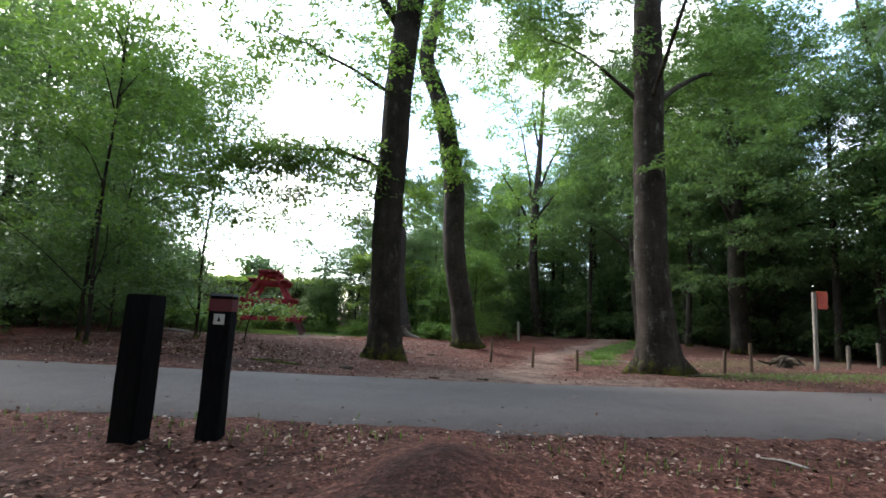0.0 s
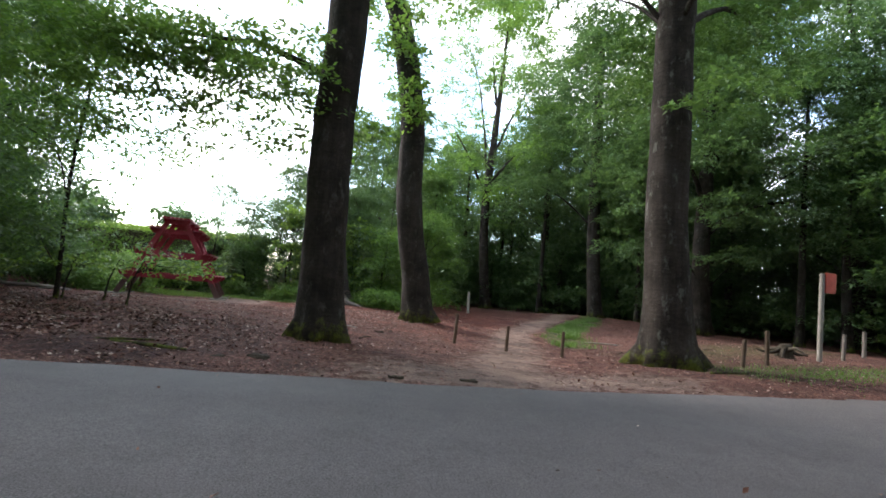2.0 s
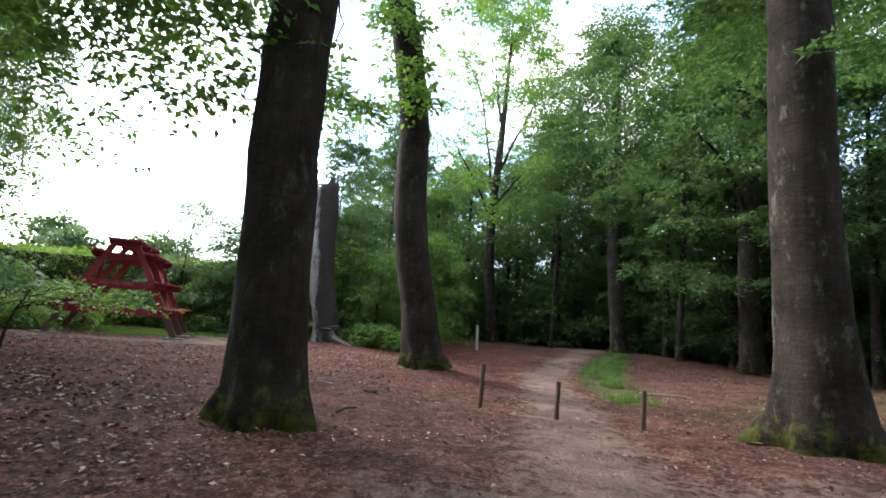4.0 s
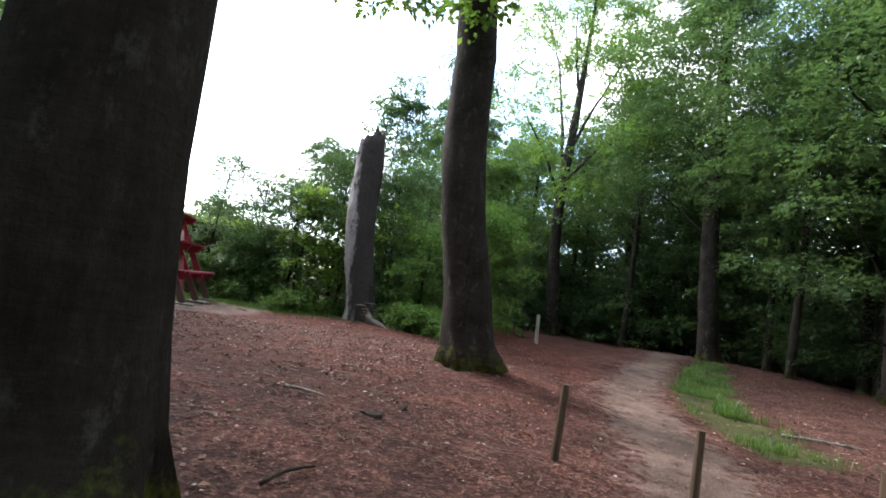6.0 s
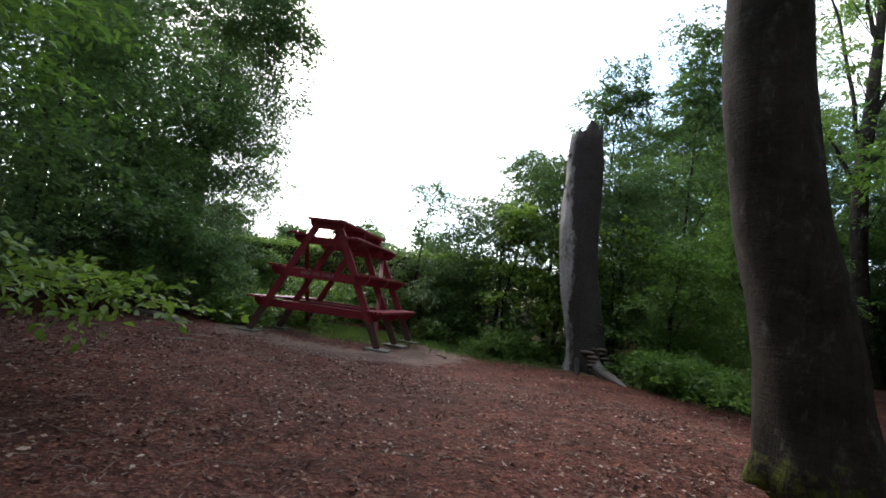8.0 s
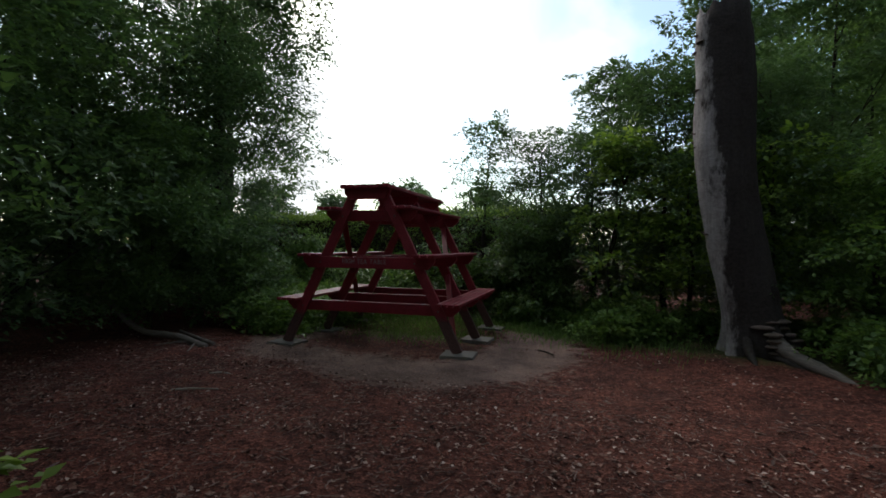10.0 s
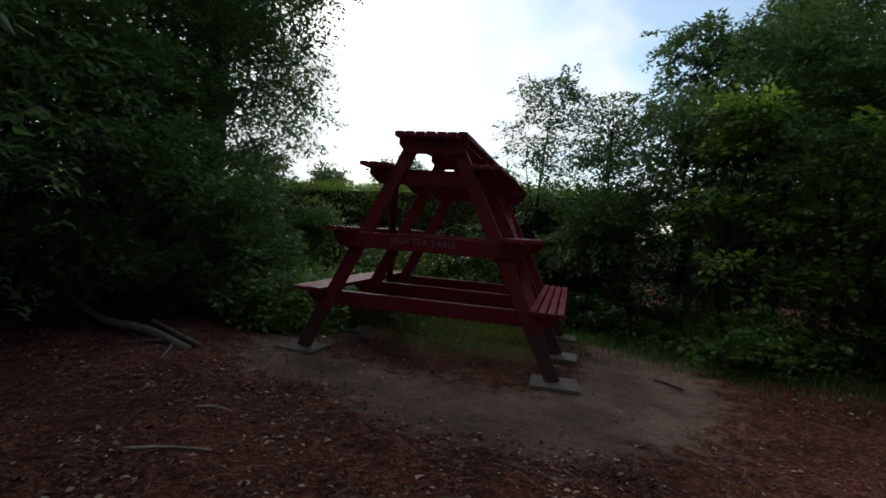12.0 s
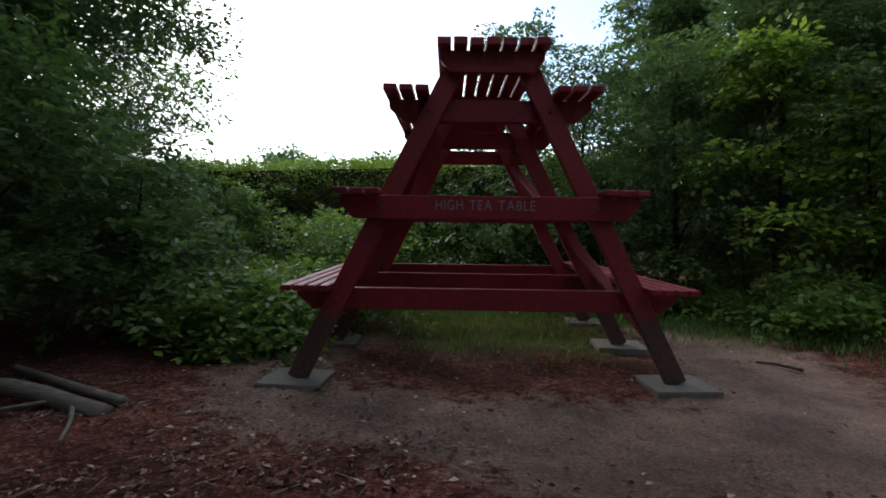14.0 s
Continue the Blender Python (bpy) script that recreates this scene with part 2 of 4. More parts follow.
def peeled_and_shaded(m):
    """Bare wood on one side; dark bark with painted-in shade on the unlit side."""
    nt = m.node_tree
    p = nt.nodes["Principled BSDF"]
    wood = p.inputs["Base Color"].links[0].from_socket
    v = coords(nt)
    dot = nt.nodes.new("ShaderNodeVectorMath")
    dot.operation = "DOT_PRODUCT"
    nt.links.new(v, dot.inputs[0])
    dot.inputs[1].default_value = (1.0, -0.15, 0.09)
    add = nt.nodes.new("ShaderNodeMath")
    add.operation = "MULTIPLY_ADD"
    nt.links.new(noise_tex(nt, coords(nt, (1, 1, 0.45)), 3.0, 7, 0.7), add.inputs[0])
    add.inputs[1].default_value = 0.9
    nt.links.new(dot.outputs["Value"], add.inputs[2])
    # darkens the colour on the side turned from the light
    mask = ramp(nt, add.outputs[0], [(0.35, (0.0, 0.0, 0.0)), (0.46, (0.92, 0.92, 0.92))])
    shaded_bark = ramp(nt, noise_tex(nt, v, 20, 6, 0.7), [(0.3, (0.011, 0.009, 0.008)), (0.7, (0.045, 0.034, 0.03))])
    nt.links.new(blend(nt, mask, wood, shaded_bark), p.inputs["Base Color"])


peeled_and_shaded(DEAD)
TWIG = bark_material("twig_bark", (0.05, 0.04, 0.03), (0.10, 0.08, 0.06))


def plain_wood(name, a, b, stretch=(1, 1, 12), scale=6.0, rough=0.8, spec=0.3):
    m, nt, p = material(name)
    grain = noise_tex(nt, coords(nt, stretch), scale, 6, 0.65)
    blot = noise_tex(nt, coords(nt), 2.3, 4)
    col = ramp(nt, grain, [(0.3, a), (0.7, b)])
    col = blend(nt, 0.5, col, ramp(nt, blot, [(0.3, (0.45, 0.45, 0.45)), (0.65, (1.0, 1.0, 1.0))]), "MULTIPLY")
    nt.links.new(col, p.inputs["Base Color"])
    p.inputs["Roughness"].default_value, p.inputs["Specular IOR Level"].default_value = rough, spec
    bump(nt, p, grain, 0.35, 0.006)
    return m


RED = plain_wood("worn_red_paint", (0.19, 0.012, 0.022), (0.30, 0.02, 0.035), (3, 3, 3), 9.0, 0.5, 0.4)


WEATHERED = plain_wood("weathered_wood", (0.10, 0.08, 0.065), (0.24, 0.205, 0.175))


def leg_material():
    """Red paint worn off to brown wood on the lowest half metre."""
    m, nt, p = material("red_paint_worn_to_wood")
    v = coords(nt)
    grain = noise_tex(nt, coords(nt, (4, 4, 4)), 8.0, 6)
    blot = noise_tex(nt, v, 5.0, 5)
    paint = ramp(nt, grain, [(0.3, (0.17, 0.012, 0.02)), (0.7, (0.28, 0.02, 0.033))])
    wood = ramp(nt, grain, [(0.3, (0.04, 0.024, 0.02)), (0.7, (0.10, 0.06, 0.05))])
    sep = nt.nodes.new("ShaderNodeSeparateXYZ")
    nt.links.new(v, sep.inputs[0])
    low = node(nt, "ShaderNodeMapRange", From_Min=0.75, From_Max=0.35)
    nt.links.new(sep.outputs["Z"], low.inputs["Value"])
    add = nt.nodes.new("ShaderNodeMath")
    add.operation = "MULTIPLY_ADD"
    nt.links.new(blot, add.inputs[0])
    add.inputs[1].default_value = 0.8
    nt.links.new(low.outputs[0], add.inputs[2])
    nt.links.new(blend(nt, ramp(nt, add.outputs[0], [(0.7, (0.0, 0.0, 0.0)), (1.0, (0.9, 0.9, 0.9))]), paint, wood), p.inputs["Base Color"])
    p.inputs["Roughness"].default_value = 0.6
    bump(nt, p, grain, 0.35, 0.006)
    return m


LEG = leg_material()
STAKE = plain_wood("weathered_stake_wood", (0.07, 0.045, 0.03), (0.17, 0.11, 0.075), (6, 6, 1), 5.0)
PALE = plain_wood("pale_grey_wood", (0.30, 0.27, 0.23), (0.48, 0.44, 0.38), (6, 6, 1), 5.0)
STRAW = plain_wood("dry_twig_wood", (0.09, 0.055, 0.042), (0.27, 0.18, 0.15), (6, 6, 1), 5.0)
BLACK = plain_wood("black_stained_post", (0.003, 0.0035, 0.005), (0.010, 0.0105, 0.013), (8, 8, 1), 5.0, 0.75, 0.1)


def simple(name, colour, rough=0.7, grain=12.0, amount=0.35):
    m, nt, p = material(name)
    f = noise_tex(nt, coords(nt), grain, 5)
    nt.links.new(blend(nt, amount, colour, ramp(nt, f, [(0.3, (0.4, 0.4, 0.4)), (0.7, (1.1, 1.1, 1.1))]), "MULTIPLY"), p.inputs["Base Color"])
    p.inputs["Roughness"].default_value = rough
    bump(nt, p, f, 0.2, 0.004)
    return m


SLAB = simple("concrete_slab", (0.17, 0.152, 0.132), 0.9, 16)
SIGNRED = simple("orange_red_enamel", (0.55, 0.07, 0.03), 0.5, 8)
BANDRED = simple("dark_red_band", (0.16, 0.03, 0.04), 0.6, 20)
WHITE = simple("white_plate", (0.7, 0.7, 0.7), 0.5, 10, 0.2)
LETTER = simple("faded_white_lettering", (0.30, 0.25, 0.25), 0.8, 40, 0.6)
FUNGUS = simple("brown_grey_fungus", (0.12, 0.085, 0.065), 0.9, 18, 0.5)
STEEL = simple("rusty_bolt_steel", (0.10, 0.06, 0.05), 0.6, 30)


def ground_material():
    m, nt, p = material("forest_floor")
    v = coords(nt)
    big, mid, fine = noise_tex(nt, v, 0.45, 5), noise_tex(nt, v, 5.0, 6, 0.7), noise_tex(nt, v, 42.0, 6, 0.75)
    vor = node(nt, "ShaderNodeTexVoronoi", Scale=22.0)
    nt.links.new(v, vor.inputs["Vector"])
    chip = node(nt, "ShaderNodeTexVoronoi", Scale=55.0)
    nt.links.new(v, chip.inputs["Vector"])
    litter = ramp(nt, blend(nt, 0.5, vor.outputs["Color"], chip.outputs["Color"]), [(0.25, (0.018, 0.008, 0.006)), (0.5, (0.085, 0.036, 0.027)), (0.72, (0.30, 0.165, 0.13))])
    soil = ramp(nt, mid, [(0.3, (0.036, 0.015, 0.011)), (0.7, (0.15, 0.066, 0.05))])
    col = blend(nt, ramp(nt, fine, [(0.42, (0.0, 0.0, 0.0)), (0.6, (1.0, 1.0, 1.0))]), soil, litter)
    at3 = nt.nodes.new("ShaderNodeAttribute")
    at3.attribute_name = "bark_mulch"
    col = blend(nt, at3.outputs["Fac"], col, blend(nt, 1.0, col, (1.02, 0.75, 0.66), "MULTIPLY"))
    at = nt.nodes.new("ShaderNodeAttribute")
    at.attribute_name = "trodden"
    sand = ramp(nt, fine, [(0.3, (0.095, 0.066, 0.055)), (0.72, (0.35, 0.25, 0.20))])
    add = nt.nodes.new("ShaderNodeMath")
    add.operation = "MULTIPLY_ADD"
    nt.links.new(mid, add.inputs[0])
    add.inputs[1].default_value = 1.3
    nt.links.new(at.outputs["Fac"], add.inputs[2])
    col = blend(nt, ramp(nt, add.outputs[0], [(0.8, (0.0, 0.0, 0.0)), (1.65, (0.9, 0.9, 0.9))]), col, sand)
    at2 = nt.nodes.new("ShaderNodeAttribute")
    at2.attribute_name = "mossy"
    add2 = nt.nodes.new("ShaderNodeMath")
    add2.operation = "MULTIPLY_ADD"
    nt.links.new(mid, add2.inputs[0])
    add2.inputs[1].default_value = 0.8
    nt.links.new(at2.outputs["Fac"], add2.inputs[2])
    green = ramp(nt, fine, [(0.3, (0.03, 0.045, 0.012)), (0.7, (0.09, 0.12, 0.03))])
    col = blend(nt, ramp(nt, add2.outputs[0], [(0.7, (0.0, 0.0, 0.0)), (1.2, (0.85, 0.85, 0.85))]), col, green)
    col = blend(nt, 0.5, col, ramp(nt, big, [(0.3, (0.4, 0.36, 0.35)), (0.68, (1.25, 1.2, 1.2))]), "MULTIPLY")
    p.inputs["Roughness"].default_value = 0.95
    p.inputs["Specular IOR Level"].default_value = 0.2
    patch = noise_tex(nt, v, 1.5, 6, 0.65)
    col = blend(nt, 0.75, col, ramp(nt, patch, [(0.36, (0.5, 0.46, 0.45)), (0.64, (1.25, 1.18, 1.15))]), "MULTIPLY")
    # dark peat, and canopy shade put into the floor colour
    at4 = nt.nodes.new("ShaderNodeAttribute")
    at4.attribute_name = "peat_and_shade"
    col = blend(nt, at4.outputs["Fac"], col, blend(nt, 1.0, col, (0.3, 0.27, 0.28), "MULTIPLY"))
    nt.links.new(col, p.inputs["Base Color"])
    bump(nt, p, blend(nt, 0.5, blend(nt, 0.5, fine, chip.outputs["Distance"]), vor.outputs["Distance"]), 1.0, 0.04)
    return m


def road_material():
    m, nt, p = material("asphalt")
    v = coords(nt)
    fine, mid, big = noise_tex(nt, v, 90, 3, 0.9), noise_tex(nt, v, 3.0, 6, 0.7), noise_tex(nt, coords(nt, (0.25, 1, 1)), 0.9, 4)
    col = ramp(nt, fine, [(0.34, (0.034, 0.028, 0.028)), (0.66, (0.165, 0.144, 0.143))])
    col = blend(nt, 0.6, col, ramp(nt, mid, [(0.3, (0.7, 0.7, 0.7)), (0.7, (1.15, 1.12, 1.1))]), "MULTIPLY")
    col = blend(nt, 0.5, col, ramp(nt, big, [(0.3, (0.75, 0.72, 0.7)), (0.7, (1.1, 1.1, 1.1))]), "MULTIPLY")
    nt.links.new(col, p.inputs["Base Color"])
    p.inputs["Roughness"].default_value, p.inputs["Specular IOR Level"].default_value = 0.85, 0.3
    bump(nt, p, fine, 0.5, 0.004)
    return m


def litter_material():
    m, nt, p = material("dry_leaves")
    g = nt.nodes.new("ShaderNodeNewGeometry")
    nt.links.new(ramp(nt, g.outputs["Random Per Island"], [(0.0, (0.03, 0.013, 0.009)), (0.45, (0.12, 0.052, 0.037)), (0.8, (0.25, 0.14, 0.105)), (1.0, (0.46, 0.35, 0.30))]), p.inputs["Base Color"])
    p.inputs["Roughness"].default_value, p.inputs["Specular IOR Level"].default_value = 0.8, 0.15
    return m


FLOOR, ASPHALT, DRY = ground_material(), road_material(), litter_material()

# ---- ground ----
LEVELS = np.array([
    (0, 2.1, 0.05), (2.2, 2.2, -0.02), (-1.2, 1.6, 0.0), (-0.9, 6.8, 0.04), (-3.5, 9, 0.22), (-0.5, 9, 0.14), (5.9, 9.2, 0.13), (11.2, 11.4, 0.16),
    (2.2, 11.5, -0.12), (3.4, 11.2, -0.15), (4.4, 10.7, -0.15), (3.7, 13.6, -0.22), (5.1, 18.4, -0.18), (0, 11.8, 0.11), (-1.8, 11.4, 0.13), (1.6, 15.4, 0.13),
    (-2.3, 14.7, 0.02), (-6, 17.4, 0.02), (-8.8, 19.2, -0.04), (-5.3, 20, -0.04), (-4.3, 21.2, -0.05), (-7, 21.5, -0.04), (-1.4, 22.2, 0.12), (5.3, 26.7, -0.05), (-9.8, 18.4, 0.0),
    (-6.5, 13.5, 0.2), (13, 28, 0.25), (8, 9.5, 0.13), (14, 13, 0.16)])


def road_mid(x):
    return 4.25 + 0.17 * np.logaddexp(0, (x - 1.8) * 1.2) / 1.2


def level(x, y):
    """Height of the forest floor."""
    x, y = np.asarray(x, float), np.asarray(y, float)
    w = np.exp(-((x[..., None] - LEVELS[:, 0]) ** 2 + (y[..., None] - LEVELS[:, 1]) ** 2) / (2 * 1.6**2))
    z = (w * LEVELS[:, 2]).sum(-1) / (w.sum(-1) + 0.05)
    near = np.exp(-((np.abs(y - road_mid(x)) / 2.1) ** 6))
    return z * (1 - near) + 0.03 * near


def away(x, y, line):
    """Distance from points to a polyline in the plan."""
    best = np.full(np.shape(x), 1e9)
    for (ax, ay), (bx, by) in zip(line[:-1], line[1:]):
        dx, dy = bx - ax, by - ay
        t = np.clip(((x - ax) * dx + (y - ay) * dy) / (dx * dx + dy * dy), 0, 1)
        best = np.minimum(best, np.hypot(x - ax - t * dx, y - ay - t * dy))
    return best


TRAIL = [(2.0, 6.5), (2.8, 9.2), (3.7, 11.8), (5.0, 16.8), (7.6, 22.0), (12.0, 29.5), (17, 40)]
WORN = [(-6.5, 18.7), (-5.3, 18.9), (-4.7, 19.7), (-4.6, 21.0), (-5.0, 22.8)]
SCUFF = [(-9.2, 20.6), (-9.2, 19.4), (-8.5, 18.8), (-6.5, 18.8)]
VERGE = [(-6, 6.6), (0.5, 6.5), (4.5, 6.9), (9, 8.0), (14, 9)]
BANK = [(-9.6, 23.4), (-6.4, 24.0), (-4.2, 23.4), (-2.6, 22.9), (-0.4, 22.4), (1.3, 21.4)]
TURF = [(5.9, 13.6), (6.3, 15.6), (7.3, 18.2), (9.2, 21.6), (11.6, 25.6)]
def span(lo, hi, step, far):
    out, s = list(np.arange(lo, hi + step / 2, step)), step
    a, b = [lo], [hi]
    while b[-1] < far:
        s *= 1.35
        a.append(a[-1] - s), b.append(b[-1] + s)
    return np.array(a[:0:-1] + out + b[1:])


gx, gy = span(-15, 17, 0.16, 2600), span(-3.5, 30, 0.16, 2600)
GX, GY = np.meshgrid(gx, gy, indexing="ij")
grng = np.random.default_rng(5)
GZ = level(GX, GY) + np.where((np.abs(GX) < 25) & (np.abs(GY - 12) < 25), grng.normal(0, 0.009, GX.shape) + 0.022 * np.sin(GX * 2.3 + 1.7 * np.sin(GY * 1.1)) * np.sin(GY * 2.7 + 1.3 * np.sin(GX * 1.7)), 0)
mound = 0.13 * np.exp(-((GX - 0.9) ** 2 / 0.16 + (GY - 1.2) ** 2 / 0.5)) + 0.07 * np.exp(-((GX - 0.55) ** 2 / 0.05 + (GY - 0.7) ** 2 / 0.3))
GZ += mound
under = np.abs(GY - road_mid(GX)) < 1.6
GZ[under] -= 0.09
nx, ny = GX.shape
I, J = np.meshgrid(np.arange(nx - 1), np.arange(ny - 1), indexing="ij")
gme = fast_mesh("ground", np.stack([GX, GY, GZ], -1).reshape(-1, 3), np.stack([I * ny + J, (I + 1) * ny + J, (I + 1) * ny + J + 1, I * ny + J + 1], -1).reshape(-1, 4), True)
trodden = np.maximum.reduce([0.85 * np.exp(-((away(GX, GY, TRAIL) / 0.75) ** 2)) * 0.52, 0.66 * np.exp(-((away(GX, GY, WORN) / 0.8) ** 2)), 0.68 * np.exp(-((away(GX, GY, SCUFF) / 0.5) ** 2)), 0.4 * np.exp(-((away(GX, GY, [(0.8, 6.7), (4.5, 7.3)]) / 0.9) ** 2))])
mossy = np.maximum.reduce([0.8 * np.exp(-((away(GX, GY, BANK) / 1.15) ** 2)), 0.9 * np.exp(-((away(GX, GY, TURF) / 0.7) ** 2)), 0.55 * np.exp(-((away(GX, GY, [(-8, 21.2), (-6.2, 21.6)]) / 0.9) ** 2)), 0.5 * np.exp(-((away(GX, GY, [(7, 8.8), (14, 10.6)]) / 1.4) ** 2)), 0.45 * np.exp(-((away(GX, GY, [(7.5, 11.5), (14, 15)]) / 2.4) ** 2))])
mulch = 1 / (1 + np.exp(-(GY - 11.5 - 0.5 * GX) / 1.2)) * np.exp(-np.maximum(0, GX - 4) ** 2 / 8)
mulch = np.maximum(mulch, 0.3 / (1 + np.exp((GY - 2.3) / 0.2)))
# last term paints the canopy's shade on the left foreground's dark humus
peat_and_shade = np.maximum.reduce([0.9 * np.exp(-(away(GX, GY, [(0.5, 0.3), (0.65, 0.8), (0.95, 1.35)]) / 0.38) ** 2), 0.7 * np.exp(-(away(GX, GY, [(-12, 6.9), (-5, 6.8), (-2.2, 6.7)]) / 0.45) ** 2), 0.7 / (1 + np.exp((GY - 1.9) / 0.25)) / (1 + np.exp((GX + 0.3) / 0.6))])
for key, val in (("trodden", trodden), ("mossy", mossy), ("bark_mulch", mulch), ("peat_and_shade", peat_and_shade)):
    at = gme.attributes.new(key, "FLOAT", "POINT")
    at.data.foreach_set("value", val.astype(np.float32).ravel())
tagged(put("ground", gme, FLOOR), "reddish-brown forest floor of dry leaves and trodden sandy soil", "ground", kind="structure")

# the cycle road
rx = np.concatenate([np.linspace(-220, -16, 40), np.linspace(-15.8, 18, 240), np.linspace(19, 220, 40)])
rrng = np.random.default_rng(3)
rows = []
for k, off in enumerate((-1.82, -1.72, -0.9, 0, 0.9, 1.72, 1.82)):
    edge = abs(off) > 1.7
    wob = np.array([0.09 * noise.noise((x * 0.9, off, 0)) + 0.04 * noise.noise((x * 4.1, off, 3)) for x in rx]) if edge else 0
    z = 0.0 if abs(off) > 1.8 else 0.055 + 0.02 * (1 - (off / 1.8) ** 2)
    rows.append(np.stack([rx, road_mid(rx) + off + wob, np.full(len(rx), z)], -1))
R = np.stack(rows, 1)
n, m = R.shape[:2]
I, J = np.meshgrid(np.arange(n - 1), np.arange(m - 1), indexing="ij")
tagged(put("road", fast_mesh("road", R.reshape(-1, 3), np.stack([I * m + J, (I + 1) * m + J, (I + 1) * m + J + 1, I * m + J + 1], -1).reshape(-1, 4), True), ASPHALT), "narrow grey asphalt cycle road through the forest", "road", kind="structure")


def rest(x, y):
    return float(level(np.array(x), np.array(y)))


# ---- trees ----
def trunk_mesh(name, pts, radii, seed, sides=20, flare=0.55, samples=40, roots=5):
    rng = np.random.default_rng(seed)
    P = spline(pts, samples)
    P[1:-1, :2] += rng.normal(0, 0.008, (samples - 2, 2))
    d = np.linspace(0, 1, samples)
    r = np.interp(d, np.linspace(0, 1, len(radii)), radii)
    h = (P[:, 2] - P[0, 2])[:, None]
    ph, ph2 = rng.uniform(0, 6.28), rng.uniform(0, 6.28)

    def lobes(k, a):
        f = 0.7 * np.exp(-np.maximum(h, 0) / 0.22) + 0.3 * np.exp(-np.maximum(h, 0) / 0.8)
        return 1 + flare * f * (0.75 + 0.45 * np.cos(roots * a + ph) + 0.25 * np.cos(3 * a + ph2)) + 0.025 * np.cos(3 * a + ph + h * 0.7) + 0.02 * np.cos(7 * a + h * 2.1)

    return mixed_mesh(name, [tube(P, r, sides, 0.008, rng, lobes)]), P


def tree(label, base, pts, radii, bark, leaves, lumps, per_lump, per, size, seed, limbs=(), flare=0.55, length=0.5, width=0.28, auto=6, group="", flat=0.14, sides=20, fold=True):
    """A tree with trunk, limbs and crown; pts and lumps in the world."""
    rng = np.random.default_rng(seed)
    t = thing("tree", *base, label, "tree", group)
    o = np.array(base)
    me, P = trunk_mesh("trunk", np.asarray(pts, float) - o, radii, seed, sides, flare)
    put("trunk", me, bark, t)
    for k, (line, r0, r1) in enumerate(limbs):
        Q = spline(np.asarray(line, float) - o, 14)
        Q[1:-1] += rng.normal(0, 0.03, (12, 3))
        put("limb", mixed_mesh("limb", [tube(Q, np.linspace(r0, r1, 14), 8, 0.03, rng)]), bark, t)
    L = np.asarray(lumps, float)
    if len(L):
        L[:, :3] -= o
        for k in rng.permutation(len(L))[:auto]:
            c = L[k, :3]
            z0 = min(max(P[3, 2], c[2] - 0.5 * np.hypot(*c[:2]) - 0.8), P[-1, 2])
            s = P[np.argmin(abs(P[:, 2] - z0))]
            mid = (s + c) / 2 + np.array([0, 0, 0.25]) + rng.normal(0, 0.15, 3)
            Q = spline([s, mid, c], 10)
            put("limb", mixed_mesh("limb", [tube(Q, np.linspace(max(0.018, radii[-1] * 0.5), 0.008, 10), 6, 0.03, rng)]), bark, t)
        O, D = lump_sprays(rng, L, per_lump)
        put("crown", leaf_mesh("crown", rng, O, D, per, length, width, size, flat, fold=fold), leaves, t)
    return t


def lumps_along(rng, line, count, spread, lump, flat=0.35):
    Q = spline(line, 40)
    return [(*(Q[rng.integers(6, 40)] + rng.normal(0, 1, 3) * spread), lump * rng.uniform(0.6, 1.3), flat) for _ in range(count)]


trng = np.random.default_rng(11)
# the big beech by the road
boughs = [[(-0.6, 9.1, 4.55), (-1.9, 9.2, 5.0), (-2.9, 9.1, 5.0), (-4.5, 9.0, 4.9)], [(-0.55, 9.1, 8.3), (-1.3, 9.1, 9.3), (-2.6, 9.6, 10.2), (-4.2, 9.8, 10.6)],
          [(-0.4, 9.1, 7.2), (-0.9, 10.4, 8.2), (-1.8, 12.2, 8.8)], [(-0.5, 9.1, 6.4), (-2.0, 8.3, 7.0), (-3.8, 7.2, 7.2)]]
lump1 = [(x, y, z - 0.55 - 0.1 * abs(x + 2.2), r, f) for x, y, z, r, f in lumps_along(trng, boughs[0], 34, (0.7, 0.8, 0.66), 0.5, 0.16)] + [(-0.9, 12.6, 5.25, 0.3, 0.4), (-0.4, 12.6, 5.05, 0.3, 0.4), (-0.1, 12.7, 4.85, 0.22, 0.5), (-1.35, 12.8, 5.5, 0.35, 0.4)] + lumps_along(trng, boughs[1], 14, (0.6, 0.8, 0.5), 0.8, 0.2) + lumps_along(trng, boughs[3], 11, (0.6, 0.8, 0.4), 0.6, 0.2) + crown_lumps(trng, -0.2, 7.6, 9.5, 17, 5.8, 62, 1.1, flat=0.25)
tree("tall dark-barked beech with mossy flared foot beside the road", (-0.44, 9.02, rest(-0.44, 9.02)), [(-0.44, 9.02, 0.05), (-0.45, 9.02, 0.7), (-0.5, 9.02, 1.4), (-0.53, 9.02, 2.3), (-0.57, 9.02, 3.3), (-0.53, 9.02, 4.6), (-0.49, 9.02, 6.8), (-0.36, 9.02, 8.7), (0.0, 9.0, 11), (0.2, 9.0, 15)],
     (0.35, 0.345, 0.34, 0.34, 0.33, 0.32, 0.29, 0.25, 0.12), BARK, FRESH, lump1, 14, 26, 0.105, 21, [(b, 0.07, 0.015) for b in boughs[:1]] + [(boughs[1], 0.13, 0.03), (boughs[3], 0.05, 0.012), ([(-0.45, 9.2, 6.6), (-0.5, 11.0, 6.2), (-0.5, 12.6, 5.25)], 0.03, 0.008)], 0.62, auto=0, sides=28)
